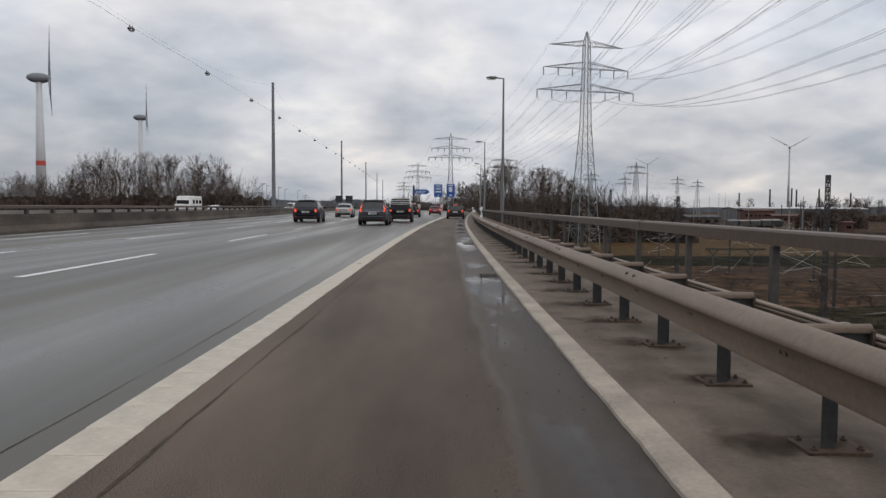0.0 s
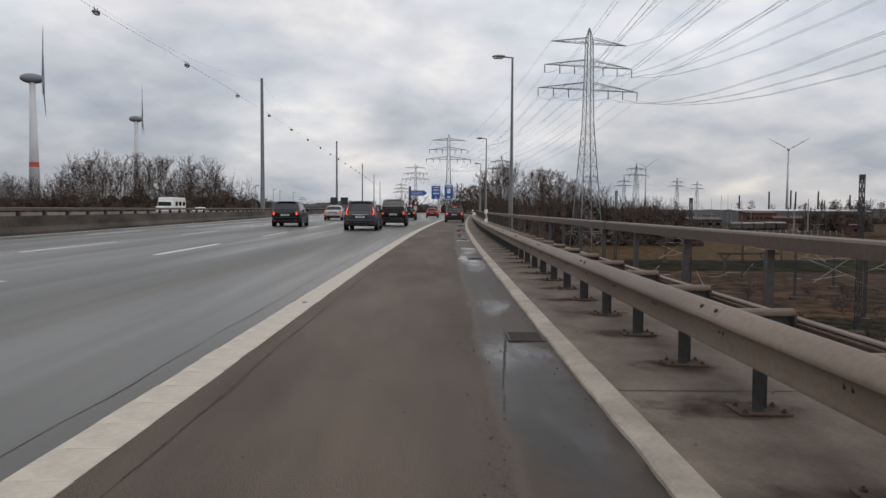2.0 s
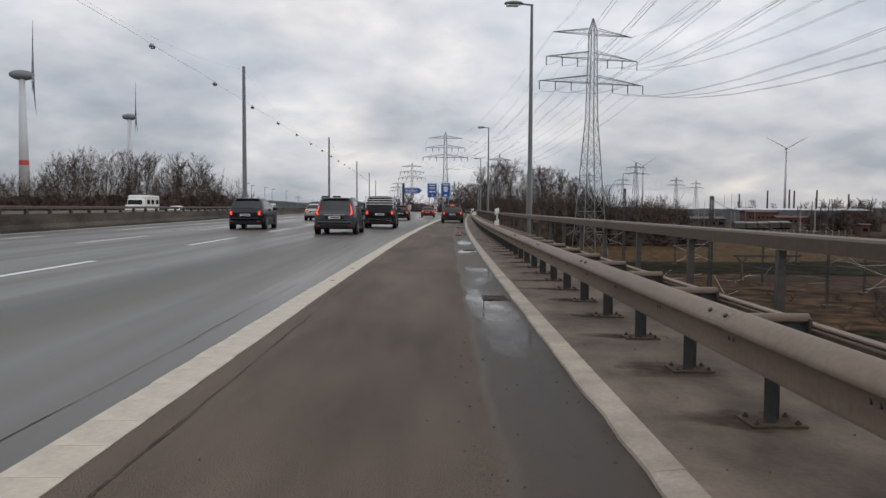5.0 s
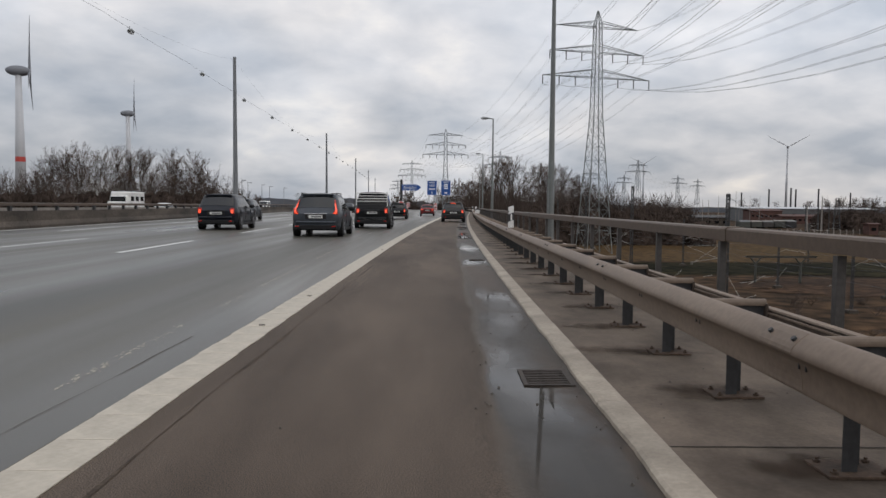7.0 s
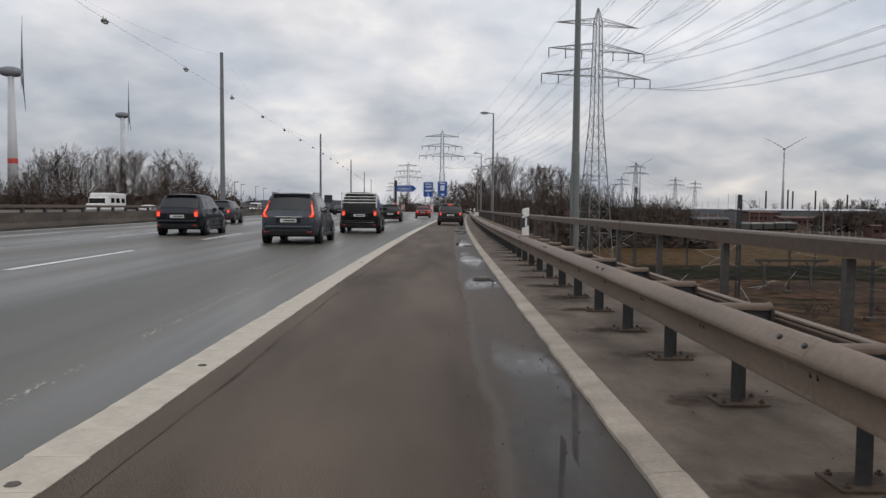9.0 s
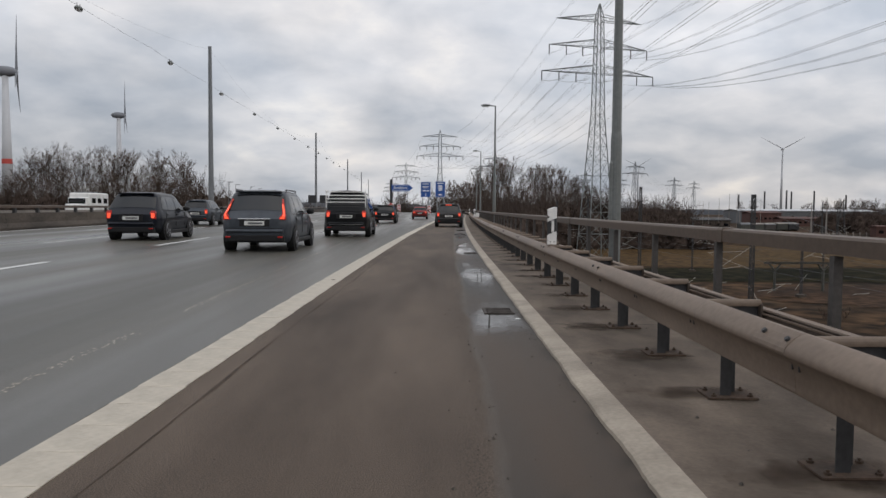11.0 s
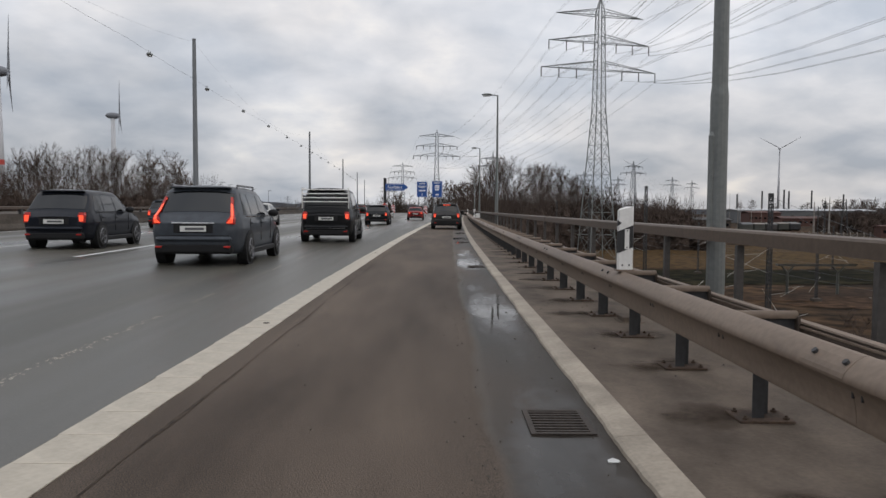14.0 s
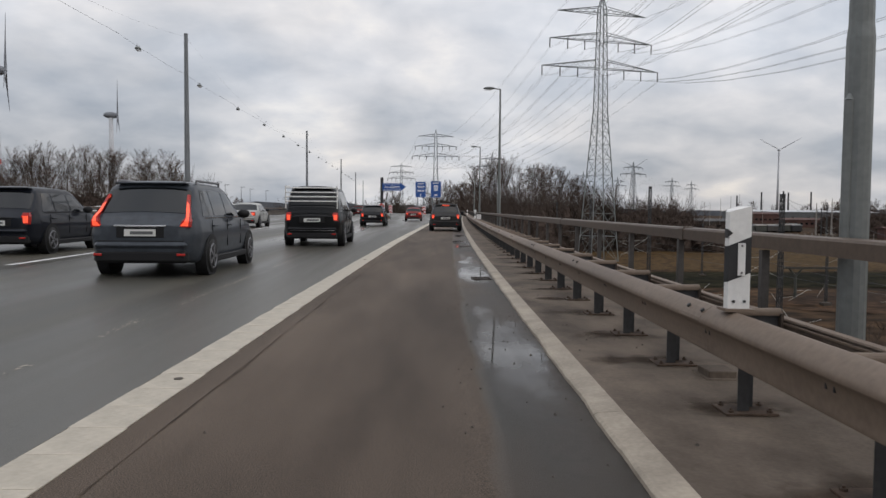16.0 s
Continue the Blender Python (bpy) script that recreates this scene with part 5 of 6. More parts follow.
r = random.Random(21)
spots = []
for i in range(176):
    spots.append((r.uniform(-215, -70), r.uniform(296, 325), GROUND, r.uniform(17, 21.5), r.uniform(8, 13)))
for i in range(60):
    spots.append((r.uniform(-72, -20), r.uniform(380, 420), GROUND, r.uniform(11, 14), r.uniform(12, 18)))
scrub("thicket", spots, "dark leafless thicket beyond the median", 31)
spots = []
for i in range(190):
    x = r.uniform(14, 90)
    spots.append((x, r.uniform(262, 300), GROUND, r.uniform(14.5, 17.5) if x < 60 else r.uniform(12, 15) if x < 84 else r.uniform(8, 11), r.uniform(8, 12)))
for i in range(40):
    spots.append((r.uniform(14, 24) + 0.0, r.uniform(180, 262), GROUND, r.uniform(11, 15), r.uniform(7, 10)))
for i in range(45):
    spots.append((r.uniform(-14, 16), r.uniform(290, 320), GROUND, r.uniform(12, 15.5), r.uniform(8, 12)))
scrub("thicket", spots, "dark leafless thicket beside the slip road", 32)
spots = [(r.uniform(26, 70), r.uniform(50, 120), GROUND, r.uniform(0.8, 2.4), r.uniform(1.5, 3.5)) for i in range(60)]
scrub("weeds", spots, "low brown weeds and brambles below the bridge", 33, core=0.0)

# far woods on the horizon
v, f = [], []
n = 220
hr = random.Random(9)
for i in range(n + 1):
    a = radians(-75 + 150 * i / n)
    x, y = 2600 * math.sin(a), 2600 * math.cos(a)
    h = 16 + 7 * math.sin(i * 0.21) + 5 * math.sin(i * 0.77) + hr.uniform(-3, 3) + (2 if -0.5 < a < 0.02 else 0)
    h *= 0.45 if a > 0.2 else 1.0
    v += [(x, y, GROUND), (x, y, max(4, h)), (x * 1.06, y * 1.06, GROUND)]
for i in range(n):
    f += [(3 * i, 3 * i + 3, 3 * i + 4, 3 * i + 1), (3 * i + 1, 3 * i + 4, 3 * i + 5, 3 * i + 2)]
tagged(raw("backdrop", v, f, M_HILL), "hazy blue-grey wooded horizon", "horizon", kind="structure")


# ---- railway below the bridge ----

def rail_mast(x, y, top, side=1, dark=True):
    ob = thing("railway_mast", "dark lattice railway mast with a bracket arm", "railway mast", Matrix.Translation((x, y, GROUND)), "railway masts")
    b = bmesh.new()
    w = 0.42 if side > 0 else 0.26
    lattice(b, (0, 0, 0), w, (0, 0, top - GROUND), w * 0.8, 16, w * 0.125, w * 0.06)
    box(b, (0, 0, top - GROUND), (w, w, 0.4))
    part("shaft", b, M_POST, ob)
    for a, c in (((0, 0, 8.3), (-4.4, 0.3, 5.2)), ((0, 0, 5.6), (-4.6, 0.4, 7.4)), ((-0.6, 0, 7.7), (-4.9, 0.4, 7.5)), ((-1.2, 0.1, 6.0), (-4.4, 0.3, 5.5))):
        b = bmesh.new()
        rod(b, (a[0] * side, a[1], a[2]), (c[0] * side, c[1], c[2]), 0.017, n=5)
        part("bracket_tube", b, M_TUBE, ob)
    b = bmesh.new()
    box(b, (0, 0, 0.2), (1.1, 1.1, 0.5))
    part("footing", b, M_CONC, ob, bevel=0.04)


for x, y, top in ((41, 79, 4.7), (36.4, 114, 2.9), (35.6, 155, 4.95), (38, 206, 3.8), (38.5, 250, 3.6)):
    rail_mast(x, y, top)
for x, y, top in ((47, 88, -2.5), (49, 108, -2.5), (53, 135, -2.0), (53, 178, -1.2), (62, 122, -2.5), (84, 186, -2.0), (122, 262, 2.5), (133, 268, 2.5), (190, 300, 2.0)):
    rail_mast(x, y, top, -1)
spans = []
for x in (34.5, 45.0):
    for a in range(30, 300, 45):
        spans.append(((x, a, GROUND + 6.2), (x, a + 45, GROUND + 6.2), 0.1))
        spans.append(((x, a, GROUND + 7.8), (x, a + 45, GROUND + 7.8), 1.0))
tagged(wires("contact_wire", spans, 0.010, M_WIRE), "thin overhead contact wires above the tracks", "cable", kind="stuff")
tagged(wires("anchor_wire", [((36.4, 114, 2.7), (33, 60, GROUND + 6), 0.6), ((36.4, 114, 2.7), (60, 140, -2.5), 0.8)], 0.018, M_WIRE),
       "dark anchor wires on the railway masts", "cable", kind="stuff")

rod_rnd = random.Random(17)
b = bmesh.new()
for i in range(16):
    x, y = rod_rnd.uniform(32, 80), rod_rnd.uniform(80, 160)
    a, ln = rod_rnd.gauss(0.3, 0.6), rod_rnd.uniform(2, 6)
    rod(b, (x, y, GROUND + 0.1), (x + math.cos(a) * ln, y + math.sin(a) * ln, GROUND + 0.15 + rod_rnd.choice((0, 0, 0.4)) * ln), 0.025, 0.02, 4)
tagged(part("scrap_rods", b, M_TUBE), "pale rods lying in the field beside the sidings", "railway gear", kind="stuff")

rack = thing("track_gantry", "short grey-green beam on two forked columns beside the tracks", "gantry", Matrix.Translation((0, 143, GROUND)))
for x in (53.0, 60.5):
    b = bmesh.new()
    rod(b, (x, 0, 0), (x, 0, 3.4), 0.22, 0.18, 8)
    rod(b, (x, 0, 3.2), (x - 0.9, 0, 4.2), 0.15, 0.13, 6)
    rod(b, (x, 0, 3.2), (x + 0.9, 0, 4.2), 0.15, 0.13, 6)
    part("column", b, M_PYLON_GREEN, rack)
b = bmesh.new()
box(b, (57.2, 0, 4.35), (11.6, 0.9, 0.28))
part("beam", b, M_PYLON_GREEN, rack, bevel=0.05)
b = bmesh.new()
box(b, (57.2, -0.48, 4.52), (11.8, 0.10, 0.12))
part("beam_edge", b, M_CONC, rack)
bol = thing("marker_post", "striped pale concrete marker post in the weeds", "post", Matrix.Translation((33.8, 62, GROUND)))
b = bmesh.new()
rod(b, (0, 0, 0), (0, 0, 2.6), 0.42, 0.42, 10)
part("column", b, M_CONC_LIGHT, bol)


# ---- works and depot in the distance ----
YARD = -8.2
b = bmesh.new()
foot = [b.verts.new(q) for q in ((108, 286, GROUND), (470, 286, GROUND), (470, 760, GROUND), (108, 760, GROUND))]
crest = [b.verts.new(q) for q in ((120, 298, YARD), (458, 298, YARD), (458, 748, YARD), (120, 748, YARD))]
b.faces.new(crest)
for i in range(4):
    b.faces.new((foot[i], foot[(i + 1) % 4], crest[(i + 1) % 4], crest[i]))
tagged(part("yard_embankment", b, M_FIELD), "low brown earth bank carrying the depot yard", "embankment", kind="structure")


def shed(name, x0, x1, y, depth, top, wall_m, roof_m, label, wins=0, tilt=0.0):
    ob = thing(name, label, "building", Matrix.Translation(((x0 + x1) / 2, y, YARD)) @ Euler((0, 0, tilt)).to_matrix().to_4x4(), "depot buildings")
    w, h = x1 - x0, top - YARD
    b = bmesh.new()
    box(b, (0, depth / 2, h / 2), (w, depth, h))
    part("wall", b, wall_m, ob)
    b = bmesh.new()
    va = [(-w / 2 - 0.6, -0.6, h), (w / 2 + 0.6, -0.6, h), (w / 2 + 0.6, depth / 2, h + min(1.2, w * 0.08)), (-w / 2 - 0.6, depth / 2, h + min(1.2, w * 0.08)), (-w / 2 - 0.6, depth + 0.6, h), (w / 2 + 0.6, depth + 0.6, h)]
    vv = [b.verts.new(q) for q in va] + [b.verts.new((q[0], q[1], q[2] + 0.35)) for q in va]
    for q in ((0, 1, 7, 6), (6, 7, 8, 9), (9, 8, 11, 10), (0, 6, 9, 3), (3, 9, 10, 4), (1, 2, 8, 7), (2, 5, 11, 8), (4, 10, 11, 5), (0, 3, 2, 1), (3, 4, 5, 2)):
        b.faces.new([vv[i] for i in q])
    part("roof", b, roof_m, ob)
    b = bmesh.new()
    box(b, (0, 0, 0), (min(2.4, w / max(1, wins) * 0.5), 0.2, min(1.3, h * 0.3)))
    me = mesh_of(b, "window", M_GLASS)
    for i in range(wins):
        place("window", me, ob, Matrix.Translation((-w / 2 + w * (i + 0.5) / wins, -0.08, h * 0.55)))


shed("brick_hall", 234, 257, 560, 14, -0.2, M_BRICK, M_BRICK, "long red-brick depot hall with small windows", 7)
shed("brick_hall", 228, 256, 500, 12, -3.6, M_BRICK, M_BRICK, "low red-brick depot building with small windows", 8)
shed("pale_hall", 243, 352, 600, 30, 1.5, M_GREYWALL, M_ROOF, "long grey factory hall with a white roof edge", 9)
shed("concrete_shed", 136, 154, 402, 12, -3.6, M_CONC, M_POST, "low dark concrete switchgear building", 4)
shed("brick_hut", 166, 169.5, 300, 4, -4.3, M_BRICK, M_BRICK, "small red-brick hut beside the yard", 1)
for x, y, top, r0 in ((615.6, 1361, 37.5, 1.35), (655.9, 1361, 39.9, 1.35), (664.9, 1361, 37.4, 1.35), (706.8, 1361, 38.8, 1.35), (765.8, 1361, 32.0, 1.35), (324.7, 792, 18.3, 0.7)):
    ob = thing("chimney", "slim dark factory chimney", "chimney", Matrix.Translation((x, y, GROUND)), "factory chimneys")
    b = bmesh.new()
    rod(b, (0, 0, 0), (0, 0, top - GROUND), r0 * 1.25, r0, 10)
    part("shaft", b, M_POST, ob)
    b = bmesh.new()
    rod(b, (0, 0, top - GROUND - 0.6), (0, 0, top - GROUND + 0.1), r0 * 1.07, n=10)
    part("rim", b, M_BLACK, ob)
for i, (x, y) in enumerate(((142, 400), (148, 402), (154, 404), (160, 405), (167, 408), (150, 385), (136, 392), (173, 410))):
    ob = thing("gantry_pole", "thin pale switchyard pole", "pole", Matrix.Translation((x, y, YARD)), "switchyard poles")
    b = bmesh.new()
    rod(b, (0, 0, 0), (0, 0, 14 + (i % 3) * 2), 0.13, 0.07, 6)
    rod(b, (-2.5, 0, 10), (2.5, 0, 10), 0.09, n=5)
    part("pole", b, M_CONC_LIGHT, ob)
for x, y, top, label, material in ((163.6, 330, 6.8, "tall tapered pale concrete pole in the yard", M_CONC_LIGHT), (158.4, 332, 5.0, "tapered concrete pole in the yard", M_CONC_LIGHT), (170, 345, 5.6, "dark wooden pole in the yard", M_POST)):
    ob = thing("yard_pole", label, "pole", Matrix.Translation((x, y, YARD)), "yard poles")
    b = bmesh.new()
    rod(b, (0, 0, 0), (0, 0, top - YARD), 0.42, 0.14, 8)
    part("shaft", b, material, ob)
    b = bmesh.new()
    box(b, (0, 0, top - YARD - 2.4), (1.7, 0.14, 0.16))
    part("crossbar", b, M_POST, ob)
ob = thing("frame_mast", "dark splayed steel frame mast in the yard", "mast", Matrix.Translation((175.6, 340, YARD)))
for s in (-1, 1):
    b = bmesh.new()
    rod(b, (s * 1.6, 0, 0), (s * 0.5, 0, 14.6), 0.3, 0.2, 6)
    part("leg", b, M_POST, ob)
for i in range(5):
    b = bmesh.new()
    rod(b, (-1.5 + i * 0.2, 0, 1 + i * 2.8), (1.4 - i * 0.2, 0, 3 + i * 2.6), 0.09, n=5)
    part("brace", b, M_POST, ob)
wr = random.Random(4)
for row in range(4):
    for i in range(5):
        x, y = 151.0 + i * 6.7 + row * 2.6, 378 + row * 6.5 + i * 2.0
        ob = thing("railway_wagon", "low grey-green goods wagon with a pale top in the yard", "wagon", Matrix.Translation((x, y, YARD)) @ Euler((0, 0, 0.29)).to_matrix().to_4x4(), "parked wagons")
        h = 1.9 + wr.uniform(0, 0.5)
        b = bmesh.new()
        box(b, (0, 0, 0.95), (6.5, 2.5, 0.4))
        box(b, (0, 0, 1.1 + h / 2), (6.0, 2.4, h))
        for q in (-2.4, -1.2, 0, 1.2, 2.4):
            box(b, (q, -1.22, 1.1 + h / 2), (0.12, 0.1, h))
        part("body", b, wr.choice((M_PYLON_GREEN, M_PYLON_GREEN, M_POST, M_RPOST)), ob)
        b = bmesh.new()
        arc = [(1.32 * math.cos(a), 0.45 * math.sin(a)) for a in (0, 0.6, 1.2, 1.57, 1.94, 2.54, 3.14)]
        ends = [[b.verts.new((e, u, 1.1 + h + w)) for u, w in arc] for e in (-3.1, 3.1)]
        for j in range(6):
            b.faces.new((ends[0][j], ends[0][j + 1], ends[1][j + 1], ends[1][j]))
        b.faces.new(ends[0])
        b.faces.new(ends[1][::-1])
        b.faces.new((ends[0][0], ends[1][0], ends[1][6], ends[0][6]))
        part("roof", b, wr.choice((M_CONC_LIGHT, M_GREYWALL, M_GREYWALL)), ob)
        for q in (-2.1, 2.1):
            b = bmesh.new()
            rod(b, (q, -1.0, 0.45), (q, 1.0, 0.45), 0.45, n=8)
            part("wheelset", b, M_TYRE, ob)
for i in range(17):
    ob = thing("fence_panel", "pale concrete yard fence panel", "fence", Matrix.Translation((127 + i * 2.7, 300 + i * 0.3, YARD)), "yard fence")
    b = bmesh.new()
    box(b, (0, 0, 0.95), (0.35, 0.3, 1.9))
    part("post", b, M_CONC_LIGHT, ob)
    b = bmesh.new()
    box(b, (1.35, 0.15, 0.8), (2.3, 0.1, 1.1))
    part("panel", b, M_CONC, ob)
spots = [(r.uniform(182, 208), r.uniform(352, 380), YARD, r.uniform(8, 11.5), r.uniform(6, 9)) for i in range(35)]
spots += [(r.uniform(116, 142), r.uniform(410, 440), YARD - 1.5, r.uniform(9, 14), r.uniform(6, 10)) for i in range(35)]
spots += [(r.uniform(260, 400), r.uniform(570, 590), YARD, r.uniform(4, 7), r.uniform(6, 9)) for i in range(25)]
scrub("thicket", spots, "dark leafless bushes round the depot yard", 35)
tr = random.Random(12)
for i in range(17):
    tree(334 + i * 3.2, 640 + tr.uniform(-6, 10), 9.5 + tr.uniform(0, 4.0), "trees behind the depot", "low bare tree behind the depot", YARD, SMALL_TREES)
for x, y, top in ((262, 640, 10), (271, 640, 12), (296, 650, 9), (318, 645, 8), (322, 645, 10), (345, 660, 8)):
    tree(x, y, top, "trees behind the depot", "low bare tree behind the depot", YARD, SMALL_TREES)
for px_, y in ((388, 300), (401, 330), (428, 360), (443, 390), (470, 420)):
    x = (px_ - 740) / 1305 * (y - 35)
    ob = thing("street_lamp", "distant slim street lamp beyond the motorway", "street lamp", Matrix.Translation((x, y, GROUND)), "distant street lamps")
    b = bmesh.new()
    rod(b, (0, 0, 0), (0, 0, 21.5), 0.16, 0.1, 6)
    part("pole", b, M_MAST, ob)
    b = bmesh.new()
    box(b, (0.7, 0, 21.4), (1.8, 0.35, 0.2))
    part("lamp_head", b, M_MAST, ob, bevel=0.05)


lay_out(made)

# ---- small plate and gore on the road ----
b = bmesh.new()
box(b, (0, 0, 0.84), (0.26, 0.02, 0.28))
mp_ = part("marker_plate", b, M_WHITE, None, bevel=0.004)
mp_.matrix_basis = on_road(82.8, 0.84, 0.0)
tagged(mp_, "small white marker plate on the guard rail", "sign")

# gore island between motorway and slip road
gore = strip("gore_island", steps(112, 216, 6), lambda y: [(-4.4 - (y - 112) * 0.045 - min(1.6, (y - 112) * 0.05), rise(-6, y) + 0.02), (-4.4 - (y - 112) * 0.045, rise(-5, y) + 0.10),
                                                        (-4.4 - (y - 112) * 0.045 + min(1.6, (y - 112) * 0.05), 0.05)], M_GRASS)
tagged(gore, "grassy nose between motorway and slip road", "verge", kind="structure")


# ---- vehicles ----
def paint(name, c, rough=0.5):
    """Base colour under a clear glossy coat, dulled by a film of road dirt."""
    m = mat(name, c, rough, 0.14, 1.5, 9.0, 0.0, spec=0.08)
    b = m.node_tree.nodes["Principled BSDF"]
    b.inputs["Coat Weight"].default_value = 0.42
    b.inputs["Coat Roughness"].default_value = 0.04
    return m


def curve(points, step, blur):
    """Smoothed polyline through (y, z) points, sampled evenly."""
    ys = np.arange(points[0][0] - 0.2, points[-1][0] + 0.2, step)
    zs = np.interp(ys, [p[0] for p in points], [p[1] for p in points])
    n = max(1, int(blur / step))
    pad = np.concatenate([np.full(n, zs[0]), zs, np.full(n, zs[-1])])
    k = np.hanning(2 * n + 3)[1:-1]
    return ys, np.convolve(pad, k / k.sum(), "same")[n:-n]


class Skin:
    """Car body skin: sections across the car, lofted along its length."""
    TOP = 14

    def __init__(self, L, half, H, belt, top, tumble, low=0.24):
        self.L, self.half, self.H, self.belt, self.tumble, self.low = L, half, H, belt, tumble, low
        self.top = curve(top, 0.02, 0.09)
        self.wide = curve([(-0.03, half - 0.26), (0.0, half - 0.18), (0.10, half - 0.09), (0.35, half - 0.022), (0.9, half), (L - 1.2, half), (L - 0.45, half - 0.06), (L - 0.12, half - 0.19), (L, half - 0.34)], 0.02, 0.07)
        self.floor = curve([(0, low + 0.10), (0.3, low), (0.7, low - 0.02), (L - 0.6, low - 0.02), (L, low + 0.05)], 0.02, 0.1)

    def section(self, y):
        zt, w, zl = (float(np.interp(y, *c)) for c in (self.top, self.wide, self.floor))
        zb = min(self.belt, zt - 0.05)
        g = min(1.0, max(0.12, (zt - zb) / 0.35))
        wr = w - 0.05 - self.tumble * max(0.0, (zt - zb)) / (self.H - self.belt)
        side = (w - 0.055, zb), (wr, zt - 0.13 * g)
        mid = [(side[0][0] + (side[1][0] - side[0][0]) * u + 0.012 * math.sin(math.pi * u), side[0][1] + (side[1][1] - side[0][1]) * u) for u in (0.35, 0.7)]
        return [(0, zl), (0.6 * w, zl), (w - 0.15, zl), (w - 0.07, zl + 0.05), (w - 0.026, zl + 0.20), (w, 0.36 * zl + 0.64 * zb), (w - 0.030, zb - 0.055), side[0],
                mid[0], mid[1], side[1], (wr - 0.035, zt - 0.06 * g), (wr - 0.11, zt - 0.022 * g), (0.5 * wr, zt + 0.008), (0, zt + 0.018)]

    def at(self, y, k):
        """A place on the skin: k runs from the belly over the right side to the roof, negative on the left."""
        s = self.section(y)
        i = min(int(abs(k)), self.TOP - 1)
        f = abs(k) - i
        x = s[i][0] + (s[i + 1][0] - s[i][0]) * f
        return Vector((x if k > 0 else -x, y, s[i][1] + (s[i + 1][1] - s[i][1]) * f))

    def body(self):
        ys = sorted(set([round(v, 3) for v in np.arange(0.0, 1.3, 0.035)] + [round(v, 3) for v in np.arange(1.3, self.L - 0.5, 0.09)] + [round(v, 3) for v in np.arange(self.L - 0.5, self.L + 0.001, 0.05)]))
        b = bmesh.new()
        rows = []
        for y in ys:
            s = self.section(y)
            rows.append([b.verts.new((x, y, z)) for x, z in s] + [b.verts.new((-x, y, z)) for x, z in s[-2:0:-1]])
        n = len(rows[0])
        for ra, rb_ in zip(rows[:-1], rows[1:]):
            for j in range(n):
                b.faces.new((ra[j], ra[(j + 1) % n], rb_[(j + 1) % n], rb_[j]))
        for row, sgn, q in ((rows[0], -1, 0.025), (rows[-1], 1, 0.03)):
            cz = sum(v.co.z for v in row) / n
            inner = [b.verts.new((v.co.x * 0.88, v.co.y + sgn * q, cz + (v.co.z - cz) * 0.9)) for v in row]
            for j in range(n):
                b.faces.new((row[j], row[(j + 1) % n], inner[(j + 1) % n], inner[j]))
            b.faces.new(inner)
        return b

    def patch(self, corners, push, nu=8, nv=8):
        """A thin sheet on the skin between four (y, k) corners."""
        b = bmesh.new()
        (a0, a1), (b0, b1), (c0, c1), (d0, d1) = corners
        push = Vector(push)
        grid = []
        for i in range(nu + 1):
            u, row = i / nu, []
            for j in range(nv + 1):
                v = j / nv
                y = (a0 * (1 - v) + d0 * v) * (1 - u) + (b0 * (1 - v) + c0 * v) * u
                k = (a1 * (1 - v) + d1 * v) * (1 - u) + (b1 * (1 - v) + c1 * v) * u
                kk = k if k <= self.TOP else k - 2 * self.TOP
                row.append(b.verts.new(self.at(y, kk) + push))
            grid.append(row)
        for i in range(nu):
            for j in range(nv):
                b.faces.new((grid[i][j], grid[i + 1][j], grid[i + 1][j + 1], grid[i][j + 1]))
        return b


